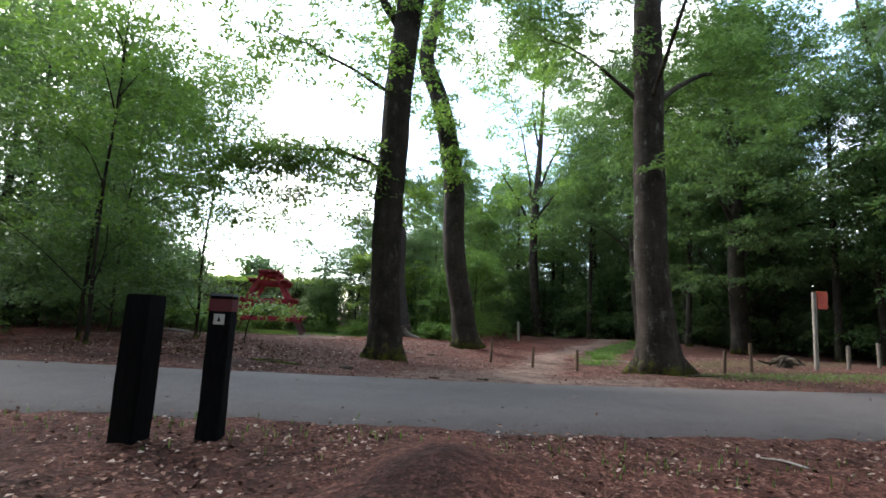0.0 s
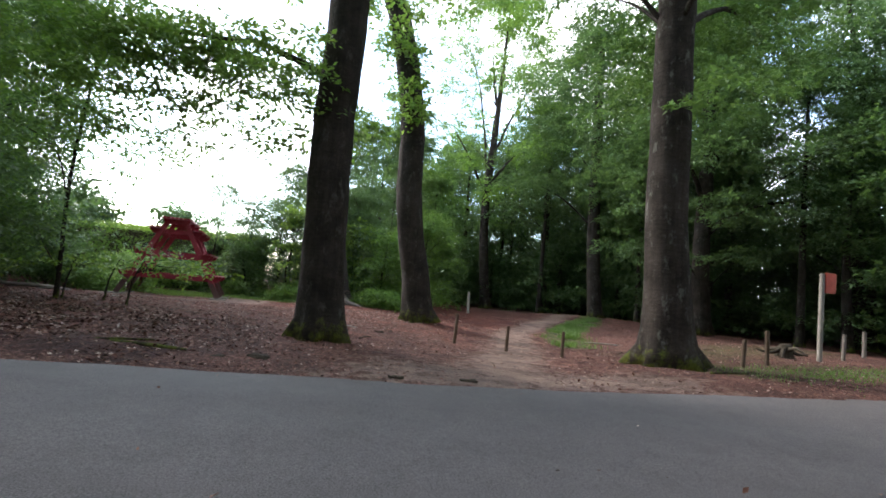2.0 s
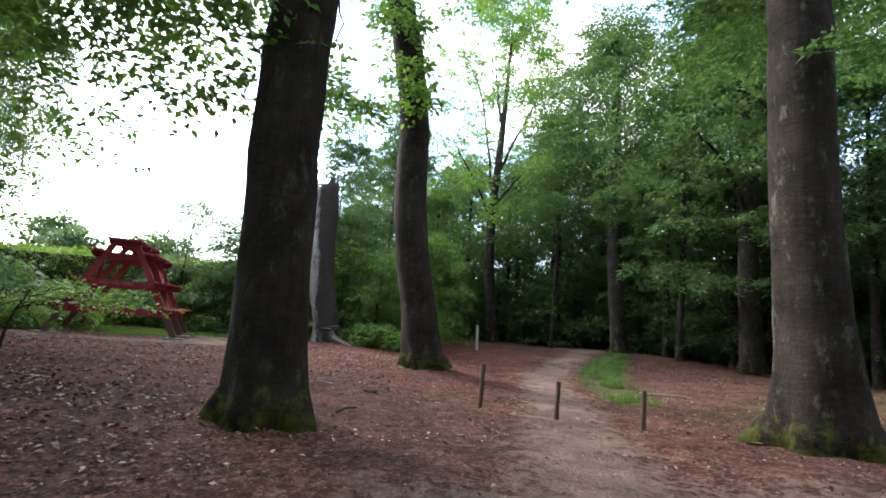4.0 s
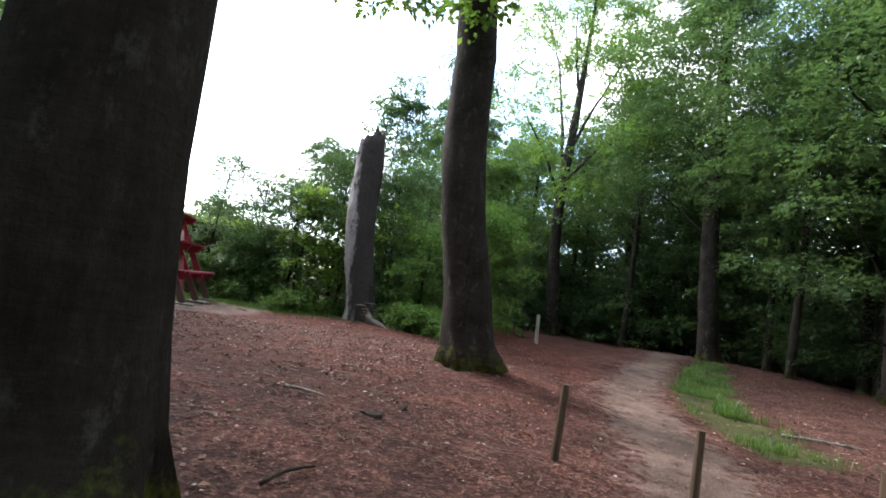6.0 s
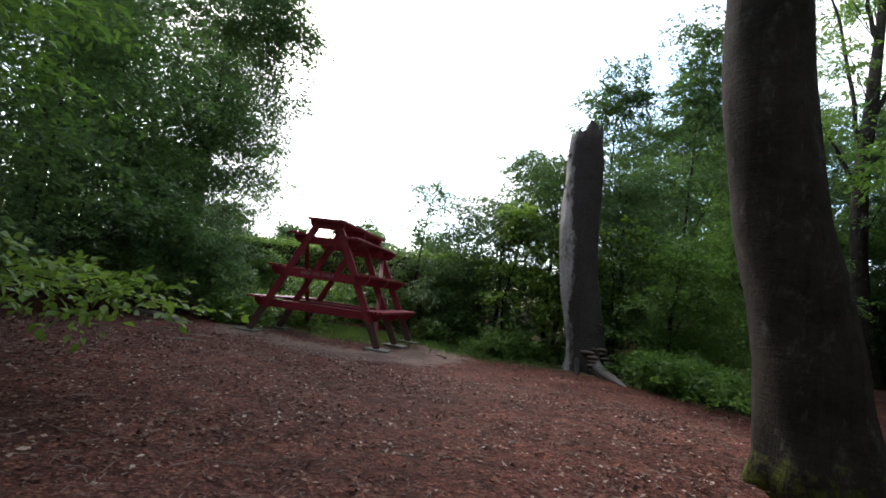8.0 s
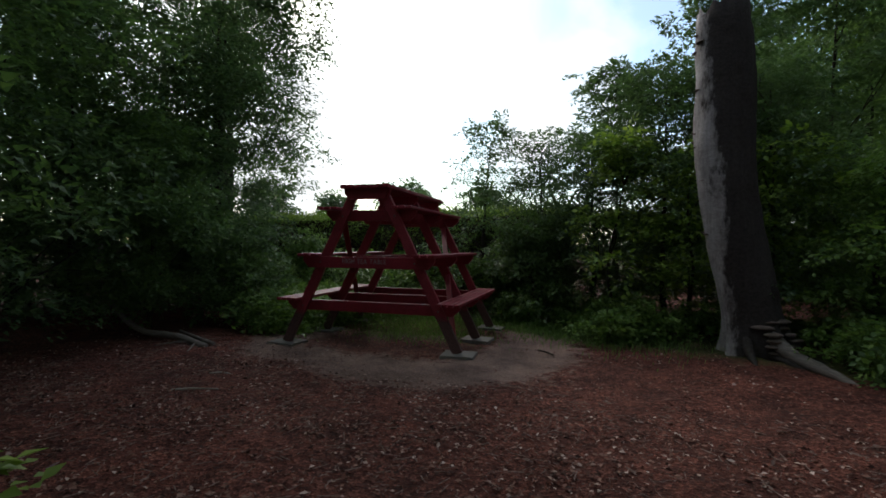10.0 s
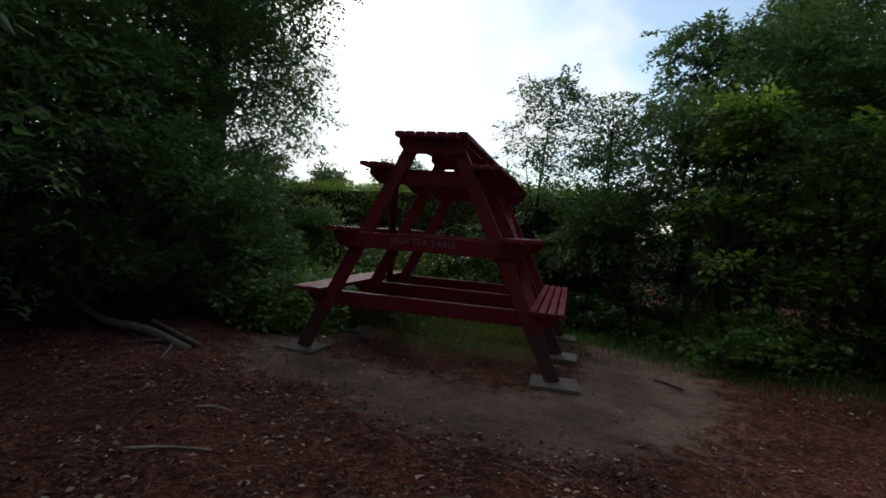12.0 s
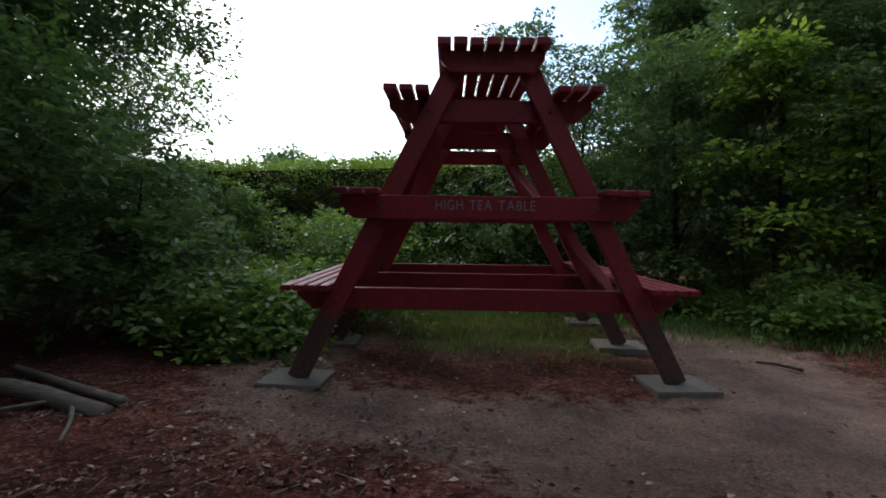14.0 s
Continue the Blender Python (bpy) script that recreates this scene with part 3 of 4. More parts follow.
# the bent beech in the clearing
lump2 = [(0.75, 15.2, 7.0, 0.5, 0.7), (0.95, 15.0, 6.3, 0.35, 0.8), (0.5, 15.2, 8.0, 0.6, 0.7), (0.1, 15.2, 9.2, 0.7, 0.7), (0.3, 14.9, 8.5, 0.4, 0.8), (-0.6, 15.2, 10.5, 0.8, 0.6)] + crown_lumps(trng, 2.2, 15.0, 11.0, 18, 5.2, 64, 1.2)
tree("bent dark beech with mossy foot in the clearing", (1.7, 15.9, rest(1.7, 15.9)), [(1.74, 15.9, 0.0), (1.62, 15.9, 0.8), (1.48, 15.9, 1.7), (1.25, 15.9, 2.75), (1.09, 15.9, 4.5), (1.02, 15.9, 6.1), (0.75, 15.9, 7.8), (0.22, 15.9, 9.8), (-0.3, 15.9, 11.2), (0, 15.9, 13), (0.3, 15.9, 16)],
     (0.43, 0.41, 0.40, 0.385, 0.38, 0.34, 0.30, 0.25, 0.1), BARK, FRESH, lump2, 18, 24, 0.14, 22, (), 0.62, auto=3, sides=26)
# the grey beech by the road
lump5 = crown_lumps(trng, 6.2, 9.0, 8.5, 17, 6.4, 100, 1.1, flat=0.28) + lumps_along(trng, [(5.8, 9.4, 6.8), (8.2, 11.3, 8.6), (11.6, 14, 9.8)], 56, (1.6, 1.6, 1.0), 1.0, 0.2)
tree("tall straight beech with grey bark and spreading roots", (5.95, 9.4, rest(5.95, 9.4)), [(6.0, 9.4, 0.02), (5.92, 9.4, 1.1), (5.83, 9.4, 2.6), (5.8, 9.4, 4.2), (5.8, 9.4, 6), (5.82, 9.4, 9.5), (5.9, 9.4, 15)],
     (0.44, 0.38, 0.365, 0.35, 0.33, 0.28, 0.12), GREY, BEECH, lump5, 15, 24, 0.13, 23, [([(5.8, 9.4, 6.6), (8.2, 11.3, 8.6), (11.6, 14, 9.8)], 0.09, 0.02)], 0.8, auto=4, sides=28, fold=False)
# the slim grey beech beyond the trail
lump4 = crown_lumps(trng, 12.8, 28.8, 7.0, 19, 5.4, 130, 1.4, flat=0.28)
tree("slender grey beech standing at the bend of the trail", (13.35, 28.8, rest(13.35, 28.8)), [(13.4, 28.8, 0.1), (13.1, 28.8, 3.4), (12.95, 28.8, 7.1), (12.9, 28.8, 11.4), (12.8, 28.8, 18)], (0.42, 0.37, 0.33, 0.28, 0.12), GREY, DEEP, lump4, 18, 30, 0.16, 24, (), 0.5, auto=5, length=0.9, width=0.45, fold=False)
# the forked tree behind
forks3 = [[(7.9, 37, 9.8), (7.2, 37, 14), (6.7, 37, 17), (5.5, 37, 20.5)], [(8.0, 37, 11.5), (9.0, 37, 14), (9.9, 37, 15.9), (11.6, 37, 20.2)], [(8.0, 37, 8), (6.4, 36.5, 11), (4.6, 36, 13.5)], [(8.0, 37, 9.5), (9.8, 36.6, 11.8), (11.8, 36.2, 13)], [(8.3, 37, 15), (7.7, 37, 18), (7.4, 37, 21)]]
lump3 = crown_lumps(trng, 8.2, 37, 6.0, 26, 7.6, 135, 1.2, 0.7, 0.3)
tree("forked slender tree with an airy pale green crown", (8.3, 37, 0.05), [(8.45, 37, 0.0), (8.1, 37, 3), (7.9, 37, 6), (7.9, 37, 9.5), (8.15, 37, 13.2), (8.4, 37, 18.5), (8.6, 37, 24)], (0.40, 0.34, 0.31, 0.28, 0.2, 0.12, 0.05), GREY, FRESH, lump3, 16, 28, 0.19, 25, [(f, 0.12, 0.03) for f in forks3], 0.4, auto=18, length=0.8, width=0.42, fold=False)
# forked trees in the dark wood
fork6 = [[(15.5, 22, 7.0), (16.1, 22, 8.9), (17.7, 22, 12), (19.2, 22, 15.5)], [(15.4, 22, 6.2), (14.0, 21.4, 8.2), (12.4, 21, 9.4)], [(15.5, 22, 5.0), (17.5, 21.6, 6.2), (20, 21.3, 6.8)], [(15.4, 22, 9), (16.0, 22, 13), (16.6, 22, 17)]]
lump6 = crown_lumps(trng, 15.9, 22, 3.4, 18, 5.8, 205, 1.25, 0.6, 0.24)
tree("dark beech forking low with drooping leafy boughs", (15.45, 22, rest(15.45, 22)), [(15.5, 22, 0.1), (15.35, 22, 3.8), (15.45, 22, 6.6), (15.5, 22, 9.5), (15.2, 22, 13.6), (15.4, 22, 17)], (0.42, 0.38, 0.33, 0.24, 0.18, 0.07), BARK, DEEP, lump6, 15, 34, 0.16, 26, [(f, 0.13, 0.03) for f in fork6], 0.45, auto=10, length=0.95, width=0.45, fold=False)
fork7 = [[(22.5, 20.5, 8.8), (22.2, 20.5, 12.5), (21.4, 20.5, 16.5), (20.9, 20.5, 19)], [(22.6, 20.5, 9.4), (23.6, 20.5, 12), (24.8, 20.5, 15.7)]]
lump7 = crown_lumps(trng, 22.5, 20.5, 4.0, 18, 5.6, 120, 1.3, 0.6, 0.24)
tree("dark forked trunk deep in the beech wood", (22.4, 20.5, 0.05), [(22.4, 20.5, 0), (22.4, 20.5, 5), (22.6, 20.5, 9.4), (22.8, 20.5, 11)], (0.52, 0.45, 0.36, 0.2), BARK, DEEP, lump7, 15, 32, 0.17, 27, [(f, 0.2, 0.05) for f in fork7], 0.45, auto=8, length=0.95, width=0.45, fold=False)


def wood_tree(x, y, h, zlo, radius, count, leaves, size, seed, per_lump=20, per=20, label="leafy young beech at the edge of the clearing", lump=0.9, lean=(0, 0), r0=None, group="", flat=0.4, bark=BARK, length=0.6, width=0.34, auto=7, fold=True):
    rng = np.random.default_rng(seed)
    z = rest(x, y)
    L = crown_lumps(rng, x + lean[0] * 0.7, y + lean[1] * 0.7, z + zlo, z + h, radius, count, lump, 0.4, flat)
    r0 = r0 or 0.022 * h**0.9
    top = (x + lean[0], y + lean[1], z + h * 0.92)
    return tree(label, (x, y, z), [(x, y, z - 0.05), (x + lean[0] * 0.2 + rng.normal(0, 0.1), y + lean[1] * 0.2, z + h * 0.35), (x + lean[0] * 0.6, y + lean[1] * 0.6, z + h * 0.65), top], (r0, r0 * 0.75, r0 * 0.5, r0 * 0.15), bark, leaves, L, per_lump, per, size, seed, (), 0.3, length, width, auto, group, sides=12, fold=fold)


# young trees between the road and the clearing
EDGE = "saplings between road and clearing"
for x, y, h, zlo, rad, cnt, mat, lean, sd in [
        (-6.4, 12.2, 8.5, 1.2, 1.7, 44, FRESH, (0.4, -0.3), 31), (-8.4, 10.2, 9.5, 0.9, 2.7, 56, BEECH, (0.3, 0), 32), (-9.8, 13.4, 10, 0.6, 2.9, 76, BEECH, (0.2, 0.2), 33),
        (-7.0, 8.6, 9.0, 2.6, 2.6, 34, FRESH, (0, -0.2), 34), (-10.6, 8.6, 9, 0.6, 2.8, 44, BEECH, (0, 0), 35), (-12.4, 16.2, 11, 0.4, 2.6, 84, DEEP, (0.2, 0), 36)]:
    wood_tree(x, y, h, zlo, rad, cnt, mat, 0.11, sd, 15, 24, "slim beech sapling with layered bright green leaves", 0.75, lean, 0.048, EDGE, 0.22, BARK, 0.75, 0.36, 8, False)
for (x, y), tips, sd in [((-4.9, 12.05), [(-3.55, 12.6, 1.15), (-3.75, 13.05, 1.08), (-4.1, 12.35, 1.2), (-4.4, 12.9, 1.0)], 41), ((-5.7, 12.7), [(-4.8, 13.3, 1.02), (-5.0, 12.9, 1.16), (-5.9, 13.3, 0.95)], 42), ((-6.4, 12.4), [(-5.9, 12.2, 1.2), (-6.6, 13.0, 1.12), (-6.9, 12.2, 0.95), (-5.5, 12.0, 0.98)], 46)]:
    z = rest(x, y)
    srng = np.random.default_rng(sd)
    fans = [(px + srng.normal(0, 0.2), py + srng.normal(0, 0.2), pz + srng.normal(0, 0.04), srng.uniform(0.3, 0.45), 0.12) for px, py, pz in tips for _ in range(2)]
    tree("low beech shoot with thin flat sprays of yellow-green leaves", (x, y, z), [(x, y, z - 0.03), (x + 0.05, y + 0.02, z + 0.5), (x + 0.2, y + 0.1, z + 1.0)], (0.022, 0.017, 0.009), BARK, LIME, fans, 5, 13, 0.095, sd, [([(x + 0.1, y + 0.05, z + 0.7), ((x + px) / 2, (y + py) / 2, pz - 0.05), (px, py, pz)], 0.01, 0.004) for px, py, pz in tips], 0.3, 0.42, 0.2, 0, "beech shoots", 0.1, sides=8)
# the large leafy tree left of the picnic table
big_left = crown_lumps(trng, -15.4, 22.2, 1.2, 13.5, 2.8, 84, 1.0, 1.05, 0.16) + crown_lumps(trng, -14.6, 20.3, 0.3, 5, 1.8, 34, 0.8, 0.6, 0.4) + crown_lumps(trng, -13.7, 23.3, 4.5, 13, 1.1, 30, 0.9, 1.0, 0.25)
tree("broad dark-leaved maple overhanging the clearing", (-16.6, 23.4, 0.0), [(-16.6, 23.4, -0.05), (-16.7, 23.4, 2), (-16.9, 23.6, 5), (-16.6, 23.4, 9.5)], (0.28, 0.2, 0.13, 0.03), BARK, DEEP, big_left, 28, 26, 0.115, 51, (), 0.4, 0.8, 0.4, 10)
for x, y, h, zlo, rad, cnt, sd in [(-11.8, 20.5, 2.1, 0.1, 1.05, 24, 52), (-12.4, 18.8, 4.2, 0.7, 1.6, 34, 53), (-13.4, 24.4, 2.0, 0.1, 1.2, 22, 55), (-14.5, 18.2, 8, 0.6, 2.4, 50, 56)]:
    wood_tree(x, y, h, zlo, rad, cnt, FRESH if y > 22 else BEECH, 0.10, sd, 24, 20, "dense dark green shrub at the edge of the clearing", 0.6, (0.2, 0), 0.05, "clearing shrubs", 0.6, BARK, 0.4, 0.26, 5)
# shrubs and trees behind the picnic table
wood_tree(-7.8, 25.6, 5.2, 0.6, 1.8, 36, DEEP, 0.09, 61, 14, 26, "slender alder with an open leafy top", 0.55, (0.3, 0), 0.06, "", 0.7, BARK, 0.45, 0.28, 8)
wood_tree(-6.2, 26.2, 5.0, 0.4, 1.4, 26, DEEP, 0.09, 62, 14, 26, "slender alder with an open leafy top", 0.55, (0, 0), 0.06, "", 0.7, BARK, 0.45, 0.28, 8)
for x, y, h, zlo, rad, cnt, mat, sd in [
        (-4.6, 25.4, 4.6, 0.1, 1.5, 36, DEEP, 63), (-2.9, 25.2, 6.0, 0.1, 1.8, 46, DEEP, 64), (-0.9, 25.0, 5.6, 0.1, 1.8, 44, DEEP, 65), (0.6, 23.6, 3.4, 0.1, 1.5, 34, FRESH, 66), (2.6, 25.2, 5.2, 0.1, 1.8, 42, FRESH, 67),
        (-4.4, 28.0, 7.0, 0.5, 2.0, 40, DEEP, 68), (-1.8, 28.4, 10.4, 0.6, 2.6, 60, DEEP, 69), (0.9, 29.8, 12.6, 0.6, 3.0, 70, DEEP, 70), (3.4, 30.4, 8.0, 0.4, 2.2, 42, BEECH, 71), (-6.0, 24.6, 2.4, 0.1, 1.1, 22, BEECH, 72), (2.6, 34.5, 12, 1.0, 2.8, 50, BEECH, 73)]:
    wood_tree(x, y, h, zlo, rad, cnt, mat, 0.092 if y < 27 else 0.14, sd, 18, 27, "dense green shrub of ash and hazel behind the clearing", 0.75, (0, 0), 0.07, "shrubs behind the clearing", 0.4, BARK, 0.5, 0.3, 4, y < 27)

for x, y, h, sd in [(-3.7, 23.9, 4.2, 81), (-2.4, 23.8, 3.6, 82), (-1.0, 23.9, 4.0, 83)]:
    wood_tree(x, y, h, 0.9, 0.8, 13, LIME, 0.13, sd, 14, 16, "young maple with pale green upper leaves", 0.5, (0.1, 0), 0.04, "young maples", 0.5, BARK, 0.45, 0.26, 4)

# the clipped hedge
hrng = np.random.default_rng(77)
hedge = thing("hedge", -14, 27.4, 0.0, "long clipped green hedge behind the clearing", "hedge")
k = 4200
side = hrng.random(k)
HO = np.stack([hrng.uniform(-12, 8.5, k), np.where(side < 0.45, -0.9 + hrng.normal(0, 0.06, k), hrng.uniform(-0.95, 0.9, k)), np.where(side < 0.45, hrng.uniform(0.1, 2.8, k), 2.75 + hrng.normal(0, 0.08, k))], -1)
HD = unit(np.stack([hrng.normal(0, 0.6, k), np.where(side < 0.45, -1.0, hrng.normal(0, 0.6, k)), np.where(side < 0.45, 0.25, 0.9)], -1))
put("foliage", leaf_mesh("foliage", hrng, HO, HD, 18, 0.26, 0.2, 0.075, 0.5, 0.1, fold=False), LIME, hedge)
bm = bmesh.new()
bmesh.ops.create_cube(bm, size=1, matrix=Matrix.Translation((-1.75, 0, 1.37)) @ Matrix.Diagonal((20, 1.4, 2.74, 1)))
part("core", bm, TWIG, hedge)

# ---- the wood around: a few kinds, copied; unseen ones block light ----
kinds = []
for i, (mat, h, zlo, rad, cnt, size, per, flat) in enumerate([(DEEP, 15, 1.0, 3.8, 78, 0.215, 17, 0.18), (DEEP, 17, 0.8, 4.0, 80, 0.215, 17, 0.18), (BEECH, 13, 1.4, 3.8, 70, 0.205, 17, 0.18), (DEEP, 11, 0.3, 3.2, 62, 0.195, 17, 0.2), (DEEP, 4.8, 0.1, 2.9, 50, 0.205, 16, 0.34), (DEEP, 17, 0.2, 4.6, 76, 0.46, 7, 0.4)]):
    rng = np.random.default_rng(90 + i)
    t = tree("dark green beech in the surrounding wood", (0, 0, 0), [(0, 0, -0.1), (0.1, 0, h * 0.4), (0, 0.1, h * 0.9)], (0.24, 0.17, 0.05), BARK, mat, crown_lumps(rng, 0, 0, zlo, h, rad, cnt, 1.25, 0.45, flat), 15, per, size, 90 + i, (), 0.4, 1.0, 0.5, 9, "surrounding wood", sides=10, fold=False)
    kinds.append(t)
spots = [(44, 38, 5), (45, 28, 5), (44, 20, 5), (42, 12, 5), (37, 46, 5), (28, 54, 5), (20, 57, 5), (12, 60, 5), (4, 62, 5), (40, 24, 4), (39, 17, 4), (37, 27, 4), (34, 35, 4), (26, 50, 4), (16, 51, 4), (18, 46, 4), (4, 50, 4), (0, 48, 4), (-17.5, 18.3, 0), (-20.5, 20.5, 1), (12.6, 36, 1), (18.2, 31, 1), (18.6, 26, 1), (10.5, 42, 1), (20, 26, 3), (15.5, 33.5, 3), (13, 38, 1), (19, 36, 0), (24, 31, 1), (27.5, 25, 0), (17.5, 25.5, 3), (12, 44, 0), (4, 42, 2), (0, 36, 3), (-1, 44, 0), (19.5, 18.5, 3), (25, 15.5, 1), (28.5, 19.5, 3),
         (22, 42, 1), (29, 37, 0), (33, 29, 1), (34, 21, 0), (30, 12, 1), (36, 14, 0), (20.5, 13.2, 2), (26, 8.6, 0), (8, 46, 1), (-22, 20, 0), (-20, 26, 2), (-27, 9, 1), (-25, 30, 1),
         # spots with y below 2: unseen trees, added to block sky light from behind
         (-29, 16, 0), (-7, -8, 5), (-6.8, -3.6, 5), (8, -4.4, 5), (-12, 0.4, 5), (13, 1.2, 5), (3.5, -8.5, 5), (9.5, -7, 5), (-12.5, -5.5, 5), (15, -6, 5), (-18, -4, 5), (21, -4, 5), (-2, -9, 5), (-9, -13, 5), (9, -13, 5), (26, 0, 5), (1, -12, 5), (6.5, -11, 5), (12.5, -10, 5), (18, -9, 5), (-14, -9, 5), (-20, -8, 5), (-24, -2, 5), (24, -7, 5), (-4.5, -8, 4), (6.5, -7.5, 4), (12, -6, 4), (-15, -5, 4), (21.5, -1, 4), (-20, -1.5, 4),
         (22, 50, 0), (26.5, 45, 1), (20.5, 45, 1), (20, 39.5, 4), (22.5, 44, 4), (16, 36.5, 1), (40, 30, 1), (38, 40, 0), (30, 48, 1), (18, 52, 0), (8, 56, 1), (-2, 56, 0),
         (17, 33, 4), (21, 29.5, 4), (24.5, 27, 4), (27, 22.5, 4), (29, 17, 4), (30, 14.5, 4), (13.5, 35.5, 4), (9.5, 40, 4), (5.5, 39, 4), (2, 40, 4), (33, 25, 4), (28.5, 30, 4), (23, 35, 4), (17, 41, 4), (36, 19, 4), (31, 8.5, 4), (11, 49, 4), (14.5, 46, 4), (36, 33, 4), (30, 41, 4), (24, 47, 4), (38, 10, 4), (-3, 38, 4),
         (7, 43, 4), (10, 45.5, 4), (13, 42, 4), (16, 44, 4), (19.5, 33.5, 4), (26, 34, 4), (22, 38.5, 4), (31, 31, 4), (28, 26, 4), (31.5, 22, 4), (33, 17.5, 4), (24, 17.5, 4), (34, 11, 4), (2, 53, 5), (7, 51, 5), (16, 55, 5), (24, 52, 5), (33, 46, 5), (38, 36, 5), (41, 31, 5), (41, 21, 5), (-16, 11, 4), (-18.5, 15.5, 4), (-17.5, 19.5, 4), (-20, 24, 4), (-22, 8, 4), (22, 23.5, 4), (25, 20, 4)]
prng = np.random.default_rng(8)
first = set()
for x, y, k in spots:
    m = pose(x, y, 0.02, 0, 0, prng.uniform(0, 360))
    if k not in first:
        kinds[k].matrix_basis = m
        first.add(k)
    else:
        copy_thing(kinds[k], m @ Matrix.Scale(prng.uniform(0.85, 1.15), 4))
for i, (x, y) in enumerate([(17.2, 24.5), (19.6, 27.2), (21, 17.2), (14.6, 25.4), (24.4, 22.6), (18.2, 19.4), (11.4, 33.5), (16.2, 29)]):
    wood_tree(x, y, 15, 6.5, 2.8, 22, DEEP, 0.17, 140 + i, 14, 24, "slim dark trunk standing in the shaded wood", 1.2, (0.3, 0.1), 0.17, "slim trunks in the wood", 0.2, BARK, 0.95, 0.5, 6, False)
# low far trees past the hedge
low = wood_tree(-24, 62, 8, 0.3, 4.5, 44, DEEP, 0.4, 120, 16, 14, "distant hazy trees beyond the hedge", 1.6, (0, 0), 0.15, "distant trees", 0.6, BARK, 1.2, 0.8, 0)
for x, y, s in [(-31, 58, 0.9), (-38, 66, 1.2), (-17, 68, 0.75), (-10, 70, 0.7), (-45, 60, 1.0), (-27, 72, 0.9), (-3, 66, 0.9), (-52, 55, 1.2)]:
    copy_thing(low, pose(x, y, 0, 0, 0, prng.uniform(0, 360)) @ Matrix.Scale(s, 4))

# ---- the dead trunk ----
stub = thing("dead_trunk", -1.45, 22.47, rest(-1.45, 22.47), "tall dead beech trunk, broken off, with bracket fungi", "dead tree")
srng = np.random.default_rng(201)
SP = spline([(0.26, 0, -0.1), (0.12, 0, 0.8), (-0.12, 0, 2.0), (-0.26, 0, 3.4), (-0.27, 0, 4.6), (-0.33, 0, 5.7)], 34)
sr = np.interp(np.linspace(0, 1, 34), (0, 0.1, 0.35, 0.7, 0.92, 1), (0.5, 0.46, 0.45, 0.45, 0.42, 0.38))
hh = (SP[:, 2])[:, None]
SV, SF, ST = tube(SP, sr, 26, 0.012, srng, lambda k, a: 1 + 0.42 * np.exp(-np.maximum(hh, 0) / 0.25) * (0.5 + 0.6 * np.cos(5 * a + 1)) + 0.05 * np.cos(2 * a + hh * 0.6) + 0.03 * np.cos(5 * a + hh * 1.3) + 0.02 * np.cos(9 * a - hh * 2.2))
top = SV[33 * 26:34 * 26]
top[:, 2] += 0.28 * np.maximum(0, np.cos(np.linspace(0, 2 * np.pi, 26, endpoint=False) * 1 + 2.6)) + srng.uniform(-0.12, 0.2, 26)
SV[-1, 2] -= 0.3
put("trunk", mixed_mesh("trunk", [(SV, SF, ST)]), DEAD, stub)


def fungus(size, thick):
    bm = bmesh.new()
    bmesh.ops.create_uvsphere(bm, u_segments=12, v_segments=6, radius=1, matrix=Matrix.Diagonal((size, size * 0.7, thick, 1)))
    for v in bm.verts:
        if v.co.z < 0:
            v.co.z *= 0.35
    return bm


for k in range(26):
    if k < 12:
        z, a = (0.12 + 0.09 * (k // 2)), -1.15 + 0.55 * (k % 2) + srng.normal(0, 0.12)
        s = srng.uniform(0.11, 0.18)
    else:
        z, a = srng.uniform(1.8, 5.5), math.pi + srng.normal(0.15, 0.35)
        s = srng.uniform(0.05, 0.1)
    i = np.argmin(abs(SP[:, 2] - z))
    r = sr[i] * (1.25 if z < 0.4 else 1.0)
    ob = part("bracket_fungus", fungus(s, s * 0.28), FUNGUS, stub, smooth=True)
    ob.matrix_basis = pose(SP[i, 0] + r * math.cos(a), r * math.sin(a), z, 0, 0, math.degrees(a) + 90)
for a, l in ((-0.9, 1.1), (-1.4, 0.8), (-0.3, 1.0)):
    d = np.array([math.cos(a), math.sin(a), 0])
    Q = spline([d * 0.4 + (0, 0, 0.32), d * 0.62 + (0, 0, 0.1), d * (0.6 + l * 0.4) + (0, 0, 0.02), d * (0.6 + l * 0.7) - (0, 0, 0.06)], 10)
    put("root", mixed_mesh("root", [tube(Q, np.linspace(0.09, 0.025, 10), 8, 0.05, srng)]), DEAD, stub)
Q = spline([(0.35, -0.3, 0.42), (0.6, -0.62, 0.16), (0.9, -1.05, 0.07), (1.1, -1.45, 0.03), (1.35, -1.8, -0.08)], 14)
put("root", mixed_mesh("root", [tube(Q, np.linspace(0.13, 0.04, 14), 9, 0.06, srng)]), WEATHERED, stub, "long pale bare root")

# ---- the giant picnic table ----
TABLE = thing("picnic_table", -7.16, 19.7, 0.012, "giant red-painted wooden picnic table with three tiers of benches", "picnic table", rz=13.3)
FRAMES = (0.0, 1.42, 2.84)


def red(name, a, b, width, thick, up=(0, 0, 1), chamfer=0.006):
    return part(name, board(bmesh.new(), a, b, width, thick, up, chamfer), RED, TABLE)


